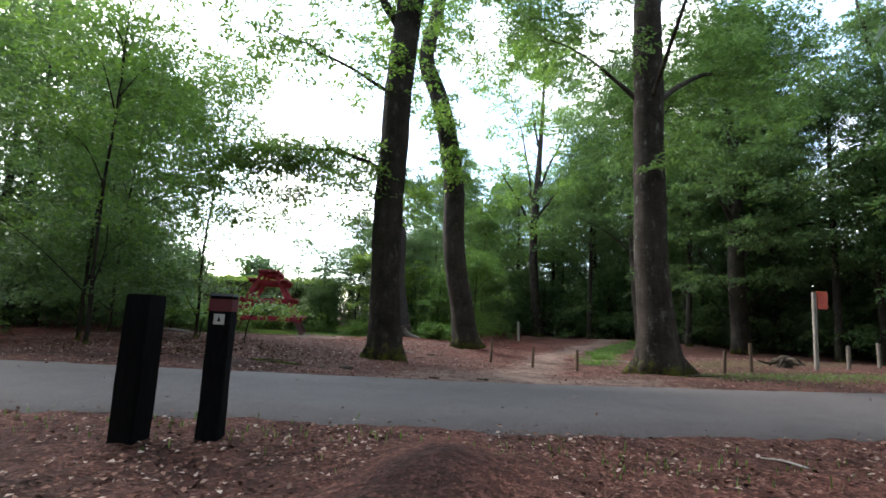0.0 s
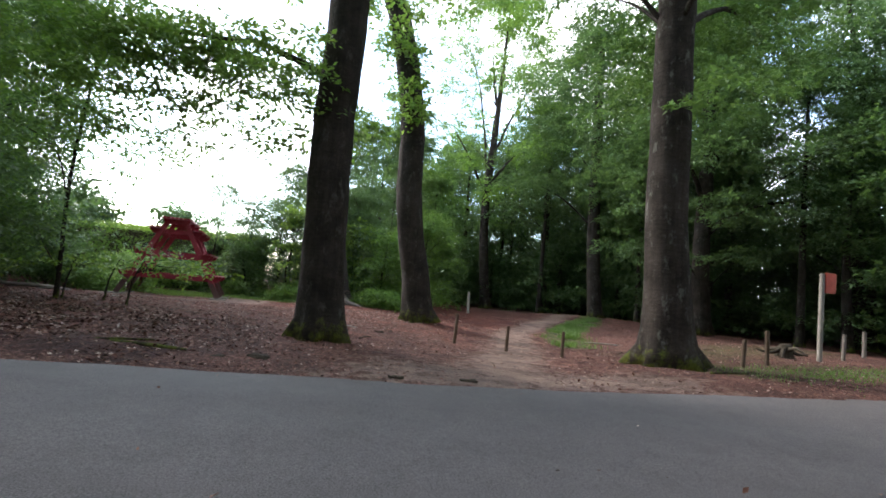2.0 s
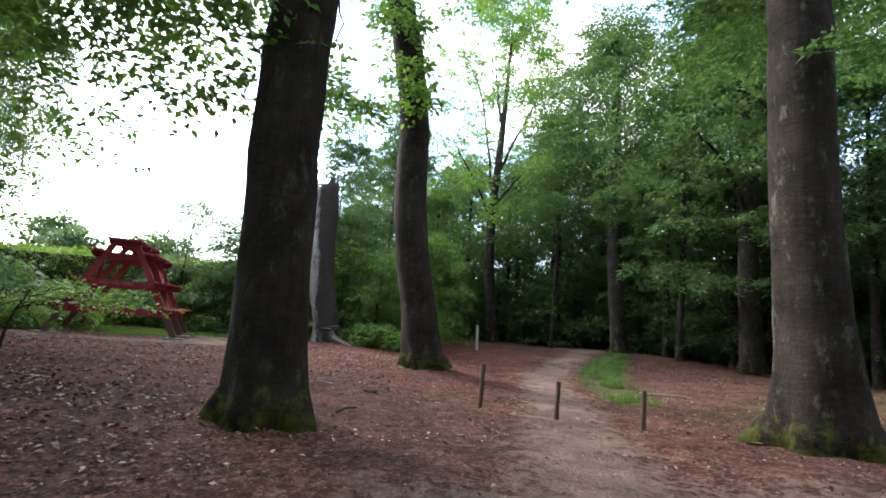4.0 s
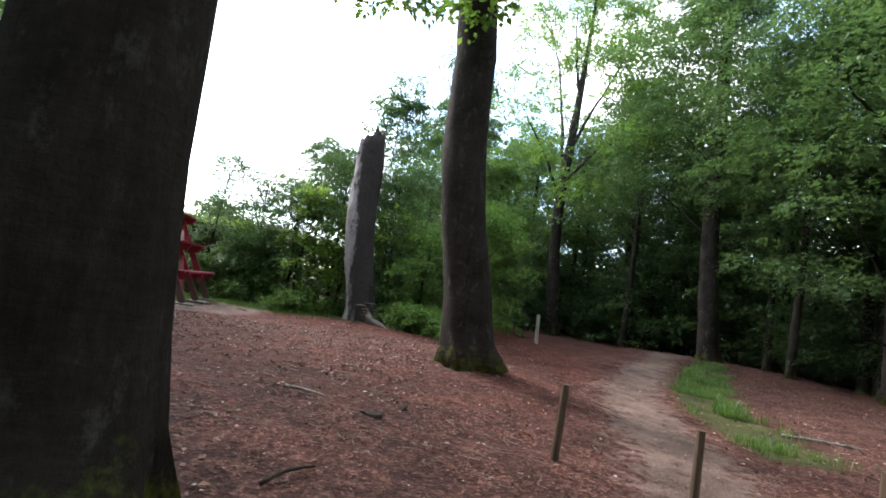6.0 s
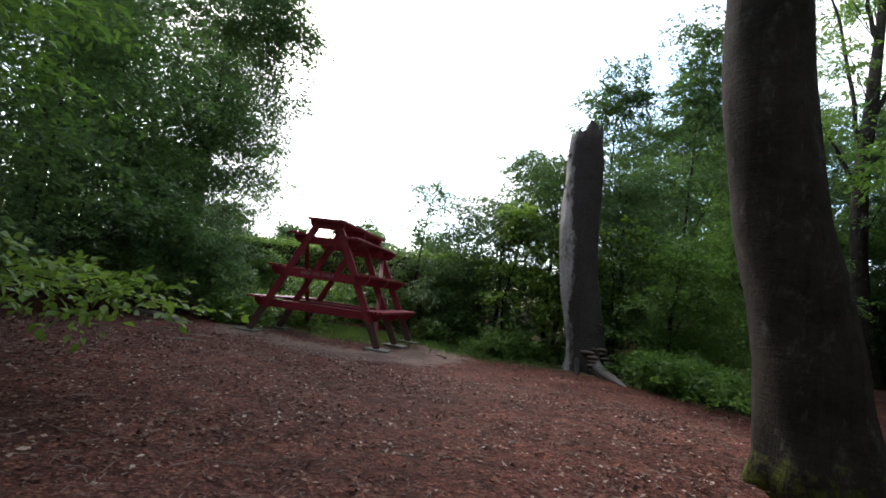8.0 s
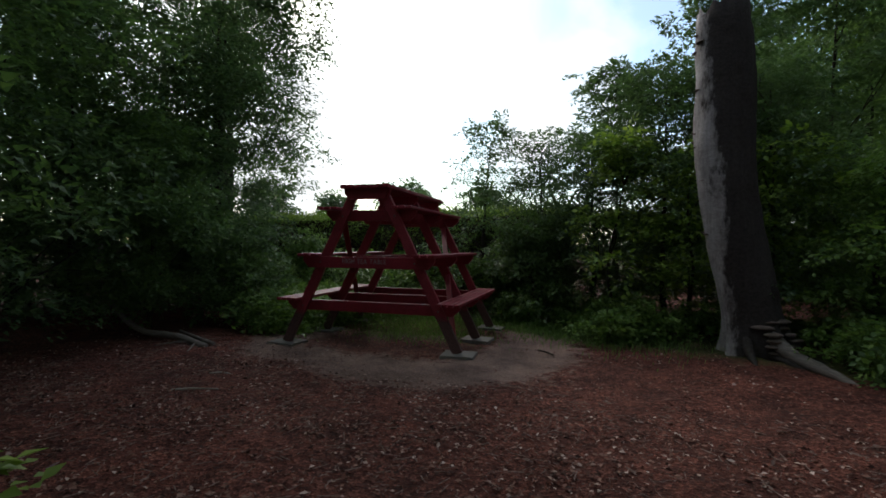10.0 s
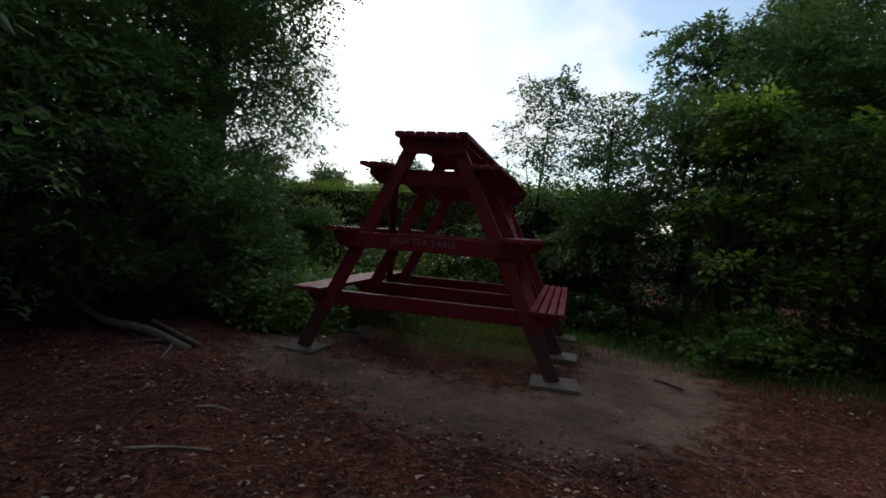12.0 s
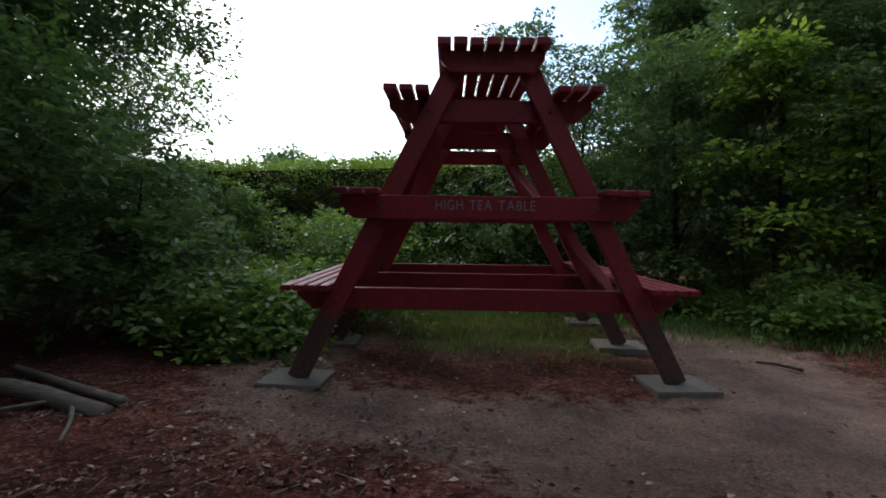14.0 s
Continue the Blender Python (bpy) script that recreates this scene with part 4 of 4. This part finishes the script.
def cross_beam(y, half, z, height, thick, cut):
    bm = bmesh.new()
    prof = [(-half, height / 2), (half, height / 2), (half, height / 2 - 0.07), (half - cut, -height / 2), (-half + cut, -height / 2), (-half, height / 2 - 0.07)]
    f = bm.faces.new([bm.verts.new((x, y - thick / 2, z + h)) for x, h in prof])
    got = bmesh.ops.extrude_face_region(bm, geom=[f])
    bmesh.ops.translate(bm, verts=[v for v in got["geom"] if isinstance(v, bmesh.types.BMVert)], vec=(0, thick, 0))
    bmesh.ops.recalc_face_normals(bm, faces=bm.faces)
    bmesh.ops.bevel(bm, geom=bm.edges[:], offset=0.006, segments=1, affect="EDGES")
    return part("cross_beam", bm, RED, TABLE)


for y in FRAMES:
    for s in (-1, 1):
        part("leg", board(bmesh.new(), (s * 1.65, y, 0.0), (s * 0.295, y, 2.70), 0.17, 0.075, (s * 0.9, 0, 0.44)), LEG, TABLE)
    cross_beam(y + 0.077, 1.665, 0.698, 0.19, 0.07, 0.13)
    cross_beam(y - 0.077, 1.255, 1.498, 0.20, 0.07, 0.11)
    cross_beam(y + 0.077, 0.87, 2.333, 0.19, 0.07, 0.13)
    cross_beam(y - 0.077, 0.435, 2.703, 0.18, 0.07, 0.09)
Y0, Y1 = -0.24, 3.06


def planks(name, x0, x1, z, count, thick=0.05):
    w = (x1 - x0) / count
    for k in range(count):
        x = x0 + w * (k + 0.5)
        part(name, board(bmesh.new(), (x, Y0 + prng.uniform(-0.015, 0.015), z - thick / 2), (x, Y1 + prng.uniform(-0.015, 0.015), z - thick / 2), thick, w - 0.022), RED, TABLE)


planks("tabletop_plank", -0.465, 0.465, 2.86, 7, 0.065)
for s in (-1, 1):
    for lo, hi, z, n in ((1.31, 1.73, 0.843, 4), (0.91, 1.295, 1.65, 3), (0.51, 0.897, 2.48, 3)):
        a, b = sorted((s * lo, s * hi))
        planks("seat_plank", a, b, z, n)
red("brace", (-0.52, 0.06, 2.25), (-1.52, 2.76, 0.22), 0.10, 0.05, (1, 0, 0.4))
red("brace", (1.55, 0.06, 0.25), (0.55, 2.76, 2.2), 0.10, 0.05, (1, 0, 0.4))
for s in (-1, 1):
    for x, z in ((1.30, 0.69), (0.90, 1.50), (0.50, 2.32)):
        bm = bmesh.new()
        bmesh.ops.create_cone(bm, cap_ends=True, segments=8, radius1=0.018, radius2=0.016, depth=0.014, matrix=Matrix.Translation((s * x, -0.122 if z == 1.50 else -0.044, z)) @ Matrix.Rotation(math.pi / 2, 4, "X"))
        part("bolt", bm, STEEL, TABLE)


def letter(ch):
    font = bpy.data.curves.new("letter", "FONT")
    font.body, font.size, font.extrude = ch, 0.125, 0.003
    tmp = bpy.data.objects.new("letter", font)
    me = bpy.data.meshes.new_from_object(tmp)
    bpy.data.objects.remove(tmp)
    return me


text, cursor, cut = "HIGH TEA TABLE", -0.5, []
for ch in text:
    if ch == " ":
        cursor += 0.05
        continue
    me = letter(ch)
    xs = [v.co.x for v in me.vertices]
    cut.append((me, cursor - min(xs)))
    cursor += max(xs) - min(xs) + 0.022
for me, x in cut:
    lo = put("letter", me, LETTER, TABLE, "faded white letter")
    lo.matrix_basis = pose(0.76 * (x - (cursor - 0.5) / 2) - 0.03, -0.1155, 1.48, 90, 0, 0) @ Matrix.Diagonal((0.76, 0.95, 1, 1))

# concrete slabs under the feet
for y in FRAMES:
    for s in (-1, 1):
        bm = bmesh.new()
        bmesh.ops.create_cube(bm, size=1, matrix=Matrix.Diagonal((0.56, 0.5, 0.07, 1)))
        bmesh.ops.bevel(bm, geom=bm.edges[:], offset=0.008, segments=2, affect="EDGES")
        p = TABLE.matrix_basis @ Vector((s * 1.66, y + 0.02, 0))
        ob = part("paving_slab", bm, SLAB)
        ob.matrix_basis = pose(p.x, p.y, -0.021, prng.uniform(-1, 1), prng.uniform(-1, 1), 13.3 + prng.uniform(-5, 5))
        tagged(ob, "grey concrete paving slab under a table leg", "paving slab", "slabs under the table")

# ---- posts, stakes, sign ----
def post(name, x, y, h, w, material_, label, category, group="", lean=(0, 0), sides=4, taper=0.95, rz=0, z=None):
    z0 = rest(x, y) if z is None else z
    t = thing(name, x, y, z0, label, category, group)
    bm = bmesh.new()
    bmesh.ops.create_cone(bm, cap_ends=True, segments=sides, radius1=w, radius2=w * taper, depth=h + 0.1, matrix=Matrix.Translation((0, 0, h / 2 - 0.05)))
    bmesh.ops.subdivide_edges(bm, edges=[e for e in bm.edges if abs(e.verts[0].co.z - e.verts[1].co.z) > h * 0.5], cuts=6)
    for v in bm.verts:
        q = noise.noise_vector(v.co * 3 + Vector((x, y, 0))) * w * 0.08
        v.co += Vector((q.x, q.y, q.z * 0.5))
    bmesh.ops.bevel(bm, geom=[e for e in bm.edges if e.is_boundary is False and e.calc_face_angle(0) > 0.6], offset=w * 0.07, segments=2, affect="EDGES")
    part("post_body", bm, material_, t)
    t.matrix_basis = pose(x, y, z0, lean[1], lean[0], rz)
    return t


big_post = post("marker_post", -1.52, 1.62, 1.14, 0.15, BLACK, "thick black wooden post at the road verge", "post", "black posts", (0, 0), 4, 0.98, 38)
route = post("route_post", -0.97, 1.79, 1.17, 0.125, BLACK, "black square route post with red band and white route plate", "post", "black posts", (0, 0), 4, 0.98, 52)


def band(parent, w, z0, z1, mat, name, rz=45):
    bm = bmesh.new()
    bmesh.ops.create_cone(bm, cap_ends=False, segments=4, radius1=w, radius2=w, depth=z1 - z0, matrix=Matrix.Translation((0, 0, (z0 + z1) / 2)))
    return part(name, bm, mat, parent)


band(route, 0.1285, 1.03, 1.13, BANDRED, "red_band")
cap = bmesh.new()
bmesh.ops.create_cone(cap, cap_ends=True, segments=4, radius1=0.128, radius2=0.123, depth=0.02, matrix=Matrix.Translation((0, 0, 1.165)))
part("cap", cap, simple("weathered_grey_cap", (0.12, 0.12, 0.13)), route)
plate = bmesh.new()
bmesh.ops.create_cube(plate, size=1, matrix=Matrix.Diagonal((0.085, 0.006, 0.085, 1)))
pl = part("route_plate", plate, WHITE, route)
a = radians(-135)
pl.matrix_basis = pose(0.0905 * math.cos(a), 0.0905 * math.sin(a), 0.965, 0, 0, -45)
mark = bmesh.new()
v = [mark.verts.new(c) for c in ((-0.014, 0, -0.022), (0.014, 0, -0.022), (0.0, 0, 0.024))]
mark.faces.new(v)
mk = part("route_mark", mark, BLACK, pl)
mk.matrix_basis = pose(0, -0.0045, 0.004)

for x, y, h, w, lean, mat, g in [(2.22, 11.5, 0.68, 0.04, (2, 0), STAKE, 1), (3.34, 11.24, 0.54, 0.04, (1, 0), STAKE, 1), (4.39, 10.66, 0.53, 0.04, (0, 1), STAKE, 1), (7.44, 9.3, 0.54, 0.045, (3, 0), STAKE, 2), (8.38, 9.8, 0.71, 0.045, (-1, 0), STAKE, 2), (12.76, 12.3, 0.68, 0.05, (3, 0), WEATHERED, 2), (14.72, 13.5, 0.78, 0.055, (0, 0), WEATHERED, 2)]:
    post("stake", x, y, h, w, mat, "short weathered wooden stake in the forest floor", "stake", "stakes by the trail" if g == 1 else "stakes along the verge", lean, 8, 0.9)
post("wooden_post", 5.28, 26.7, 1.16, 0.075, PALE, "pale wooden post beside the trail", "post", "", (-2, 0), 8, 0.95)
sign = post("sign_post", 11.16, 11.4, 2.14, 0.06, plain_wood("sign_wood", (0.20, 0.17, 0.15), (0.34, 0.30, 0.26), (6, 6, 1), 5.0), "pale sign post with an orange-red panel", "sign", "", (1, 0), 8, 0.95)
bm = bmesh.new()
bmesh.ops.create_cube(bm, size=1, matrix=Matrix.Translation((0.20, -0.02, 1.92)) @ Matrix.Diagonal((0.32, 0.06, 0.50, 1)))
bmesh.ops.bevel(bm, geom=bm.edges[:], offset=0.02, segments=2, affect="EDGES")
part("panel", bm, SIGNRED, sign)

# the uprooted stump by the verge
stump = thing("root_stump", 10.4, 11.6, rest(10.4, 11.6), "small dark uprooted stump with bare roots", "stump")
rng = np.random.default_rng(301)
put("stump_body", mixed_mesh("stump_body", [tube(spline([(0, 0, -0.05), (0.02, 0, 0.15), (0, 0, 0.34)], 8), np.linspace(0.24, 0.12, 8), 10, 0.15, rng)]), TWIG, stump)
for k in range(7):
    a = k * 0.9 + rng.uniform(0, 0.4)
    d = np.array([math.cos(a), math.sin(a), 0])
    Q = spline([d * 0.1 + (0, 0, 0.2), d * 0.3 + (0, 0, rng.uniform(0.1, 0.3)), d * rng.uniform(0.4, 0.65) + (0, 0, rng.uniform(-0.02, 0.25))], 8)
    put("root", mixed_mesh("root", [tube(Q, np.linspace(0.06, 0.015, 8), 6, 0.08, rng)]), TWIG, stump)

# the bowed branch lying at the clearing's edge
rng = np.random.default_rng(302)
bough = thing("fallen_bough", -9.6, 18.25, rest(-9.6, 18.25), "bare grey bowed branch lying at the clearing's edge", "branch")
for line, r0, r1 in [([(-0.05, 0, 0.0), (-0.9, 0.03, 0.1), (-1.95, 0, 0.1), (-2.7, 0.02, 0.27), (-3.2, 0, 0.58), (-3.65, 0, 1.1), (-3.85, 0.1, 1.8)], 0.07, 0.05), ([(-0.1, 0.2, 0.02), (-0.8, 0.32, 0.05), (-1.6, 0.5, 0.07)], 0.04, 0.03), ([(-0.35, 0, 0.04), (0.0, -0.3, 0.05), (0.15, -0.5, 0.0)], 0.02, 0.01), ([(-0.5, 0, 0.06), (-0.75, -0.25, 0.04), (-1.0, -0.35, -0.01)], 0.02, 0.01)]:
    put("limb", mixed_mesh("limb", [tube(spline(line, 16), np.linspace(r0, r1, 16), 8, 0.05, rng)]), WEATHERED, bough)

# ---- sticks and bark pieces ----
rng = np.random.default_rng(303)
for x, y, l, r, a, mat in [(-0.17, 12.0, 0.5, 0.014, -25, PALE), (-7.74, 17.2, 0.35, 0.014, 20, PALE), (-4.38, 21.1, 0.4, 0.018, 150, TWIG), (-2.2, 7.0, 1.0, 0.03, -15, GREY), (-2.6, 7.2, 0.7, 0.02, 25, GREY), (-7.3, 16.5, 0.6, 0.014, 35, PALE), (6.4, 8.3, 0.9, 0.02, 15, GREY), (7.2, 14.6, 1.2, 0.025, 165, PALE), (0.3, 9.9, 0.4, 0.015, 60, TWIG), (-1.2, 10.6, 0.45, 0.013, 120, PALE), (3.8, 2.0, 0.35, 0.012, 130, PALE)]:
    d = np.array([math.cos(radians(a)), math.sin(radians(a)), 0]) * l / 2
    Q = spline([-d + (0, 0, 0.01), rng.normal(0, 0.02, 3) * (1, 1, 0) + (0, 0, 0.025), d + (0, 0, 0.012)], 8)
    s = put("stick", mixed_mesh("stick", [tube(Q, np.linspace(r, r * 0.6, 8), 6, 0.08, rng)]), mat)
    s.matrix_basis = pose(x, y, rest(x, y) + 0.004)
    tagged(s, "dry fallen stick lying on the leaf litter", "stick", "fallen sticks")
for x, y, l, a in [(-0.88, 6.85, 0.24, -20), (0.75, 6.3, 0.16, 10), (1.6, 6.35, 0.2, -5), (-1.3, 6.7, 0.15, 5), (0.55, 11.6, 0.2, -30), (0.8, 12.1, 0.15, 70)]:
    bm = bmesh.new()
    bmesh.ops.create_cube(bm, size=1, matrix=Matrix.Diagonal((l, l * 0.38, l * 0.22, 1)))
    bmesh.ops.subdivide_edges(bm, edges=bm.edges[:], cuts=3, use_grid_fill=True)
    for v in bm.verts:
        v.co += noise.noise_vector(v.co * 12 + Vector((x, y, 0))) * 0.03
    ob = part("bark_piece", bm, TWIG)
    ob.matrix_basis = pose(x, y, rest(x, y) + l * 0.08, 0, 0, a)
    tagged(ob, "dark chunk of bark on the ground", "bark", "bark pieces")

# ---- grass, nettles and litter ----
def blades(name, label, spots, height, rng, lean=0.5, width=0.006, mat=None):
    """Tapered bent blades, one mesh."""
    n = len(spots)
    a = rng.uniform(0, 2 * np.pi, n)
    h = height * rng.uniform(0.5, 1.25, n)
    dirn = np.stack([np.cos(a), np.sin(a), np.zeros(n)], -1)
    sd = np.stack([-np.sin(a), np.cos(a), np.zeros(n)], -1) * width
    l = (lean * rng.uniform(0.3, 1.2, n) * h)[:, None]
    z = np.array([0, 0, 1.0])
    mid = spots + z * (h * 0.6)[:, None] + dirn * l * 0.35
    tip = spots + z * (h * 0.9)[:, None] + dirn * l
    V = np.stack([spots - sd, spots + sd, mid - sd * 0.8, mid + sd * 0.8, tip], 1).reshape(-1, 3)
    k = np.arange(n)[:, None] * 5
    F = np.concatenate([k + np.array([[0, 1, 3]]), k + np.array([[0, 3, 2]]), k + np.array([[2, 3, 4]])], 1).reshape(-1, 3)
    return tagged(put(name, fast_mesh(name, V, F), mat or GRASS), label, "grass", kind="stuff")


def along(rng, line, n, spread):
    L = np.asarray(line, float)
    seg = np.r_[0, np.cumsum(np.hypot(*np.diff(L, axis=0).T))]
    t = rng.uniform(0, seg[-1], n)
    x, y = np.interp(t, seg, L[:, 0]) + rng.normal(0, spread, n), np.interp(t, seg, L[:, 1]) + rng.normal(0, spread, n)
    return np.stack([x, y, level(x, y)], -1)


def patchy(spots, scale, cut):
    keep = np.array([noise.noise((x * scale, y * scale, 1.7)) > cut for x, y, _ in spots])
    return spots[keep]


rng = np.random.default_rng(401)
blades("grass", "bright green grass strip beside the trail", patchy(along(rng, TURF, 19000, 0.3), 1.3, -0.02), 0.17, rng)
blades("grass", "thin grass growing under the picnic table", along(rng, [(-8.2, 21.3), (-6.6, 21.6), (-6.9, 22.6), (-8.8, 22.3), (-8.6, 21.4)], 4000, 0.5), 0.085, rng)
blades("grass", "green grass and weeds at the clearing's edge", along(rng, [(-9.8, 22.6), (-8.4, 23.6), (-6.4, 23.9), (-4.4, 22.9), (-2.7, 22.4)], 9000, 0.5), 0.11, rng)
blades("grass", "sparse grass on the road verge", along(rng, [(7, 8.4), (10, 9.2), (14, 10)], 2600, 0.5), 0.05, rng)
blades("grass", "sparse grass on the road verge", along(rng, [(4.4, 1.6), (-3, 2.2)], 260, 0.3), 0.07, rng)
spots_n = np.vstack([along(rng, [(0.2, 21.9), (0.9, 21.3), (1.6, 21.1)], 28, 0.35), along(rng, [(-6.2, 25.2), (-4.6, 24.2), (-2.6, 23.9), (-0.4, 23.6), (2.0, 22.6)], 46, 0.45), along(rng, [(-3.6, 23.0), (-2.7, 22.8)], 10, 0.35)])
pick = rng.integers(0, len(spots_n), 2100)
tall = rng.uniform(0.25, 0.75, len(spots_n))
nettle = spots_n[pick] + rng.normal(0, 1, (len(pick), 3)) * (0.22, 0.22, 0)
nettle[:, 2] = level(nettle[:, 0], nettle[:, 1]) + 0.03 + rng.random(len(pick)) ** 0.8 * tall[pick]
keep = np.hypot(nettle[:, 0] + 1.45, nettle[:, 1] - 22.1) > 0.95
nettle = nettle[keep]
nd = unit(rng.normal(0, 1, (len(nettle), 3)) * (1, 1, 0.3) + (0, 0, 0.25))
tagged(put("nettles", leaf_mesh("nettles", rng, nettle, nd, 18, 0.3, 0.16, 0.095, 0.3), FRESH), "bed of bright green nettles and brambles", "undergrowth", kind="stuff")
weeds = along(rng, [(-10.2, 20.4), (-10.3, 22), (-10.6, 24), (-11.5, 26), (-8.5, 26.2), (-6.6, 25.6)], 1700, 0.6)
weeds[:, 2] += rng.random(len(weeds)) * np.where(weeds[:, 1] > 23, 1.5, 0.7)
herb = along(rng, [(-9.95, 19.9), (-9.75, 20.8), (-9.9, 22.2)], 620, 0.3)
herb[:, 2] += rng.random(len(herb)) * np.clip(-9.3 - herb[:, 0], 0.08, 0.75)
weeds = np.vstack([weeds, herb])
wd = unit(rng.normal(0, 1, (len(weeds), 3)) * (1, 1, 0.3) + (0, 0, 0.25))
tagged(put("weeds", leaf_mesh("weeds", rng, weeds, wd, 18, 0.35, 0.2, 0.1, 0.4), FRESH), "tall green weeds and brambles by the hedge", "undergrowth", kind="stuff")

n = 92000
lx, ly = rng.uniform(-12, 13, n), rng.uniform(-1.5, 24, n)
lx[:12000], ly[:12000] = rng.normal(-4.2, 1.8, 12000), rng.normal(8.6, 1.5, 12000)
lx[12000:20000], ly[12000:20000] = rng.uniform(-4, 6, 8000), rng.uniform(-1, 2.6, 8000)
lx[20000:36000], ly[20000:36000] = rng.uniform(-11, 1, 16000), rng.uniform(12, 18.5, 16000)
keep = (np.abs(ly - road_mid(lx)) > 1.75) | (rng.random(n) < 0.012)
keep &= np.array([noise.noise((x * 0.85, y * 0.85, 0.3)) + 0.5 * noise.noise((x * 2.6, y * 2.6, 4.0)) for x, y in zip(lx, ly)]) > rng.uniform(-0.75, 0.3, n)
keep &= (away(lx, ly, TRAIL) > 0.7) | (rng.random(n) < 0.2)
keep &= (away(lx, ly, WORN) > 0.6) | (rng.random(n) < 0.3)
lx, ly = lx[keep], ly[keep]
on_road = np.abs(ly - road_mid(lx)) < 1.8
lz = np.where(on_road, 0.085, level(lx, ly) + 0.012)
LP = np.stack([lx, ly, lz], -1)
n = len(LP)
A = unit(np.concatenate([rng.normal(0, 1, (n, 2)), rng.normal(0, 0.18, (n, 1))], 1))
B = unit(np.cross(A, unit(np.concatenate([rng.normal(0, 0.35, (n, 2)), np.ones((n, 1))], 1))))
N = np.cross(B, A)
s = rng.uniform(0.02, 0.065, (n, 1)) + 0.025 * np.exp(-((lx + 4) ** 2 + (ly - 9) ** 2) / 9)[:, None]
V = np.stack([LP, LP + A * s * 0.5 + B * s * 0.32 + N * s * 0.12, LP + A * s, LP + A * s * 0.5 - B * s * 0.32 + N * s * 0.12], 1).reshape(-1, 3)
k = np.arange(n)[:, None] * 4
tagged(put("leaf_litter", fast_mesh("leaf_litter", V, np.concatenate([k + np.array([[0, 1, 2]]), k + np.array([[0, 2, 3]])], 1).reshape(-1, 3)), DRY), "dry brown beech leaves scattered over the ground", "leaf litter", kind="stuff")
n = 11000
tx, ty = rng.uniform(-11, 11, n), rng.uniform(-1, 22, n)
tx[:8500], ty[:8500] = rng.uniform(-10.5, 2, 8500), rng.uniform(10.5, 19, 8500)
keep = np.abs(ty - road_mid(tx)) > 1.8
tx, ty = tx[keep], ty[keep]
n = len(tx)
c = np.stack([tx, ty, level(tx, ty) + 0.012], -1)
a = rng.uniform(0, np.pi, n)
d = np.stack([np.cos(a), np.sin(a), rng.normal(0, 0.06, n)], -1) * (0.012 + 0.075 * rng.random((n, 1)) ** 3.5)
sd = np.stack([-np.sin(a), np.cos(a), np.zeros(n)], -1) * rng.uniform(0.0015, 0.0055, (n, 1))
up = np.array([0, 0, 1.0]) * 0.006
V = np.stack([c - d - sd, c - d + sd, c + d + sd, c + d - sd, c - d + up, c + d + up], 1).reshape(-1, 3)
k = np.arange(n)[:, None] * 6
F = np.concatenate([k + np.array([[0, 3, 5]]), k + np.array([[0, 5, 4]]), k + np.array([[1, 4, 5]]), k + np.array([[1, 5, 2]])], 1).reshape(-1, 3)
tagged(put("twig_litter", fast_mesh("twig_litter", V, F), STRAW), "thin pale twigs scattered over the leaf litter", "twigs", kind="stuff")
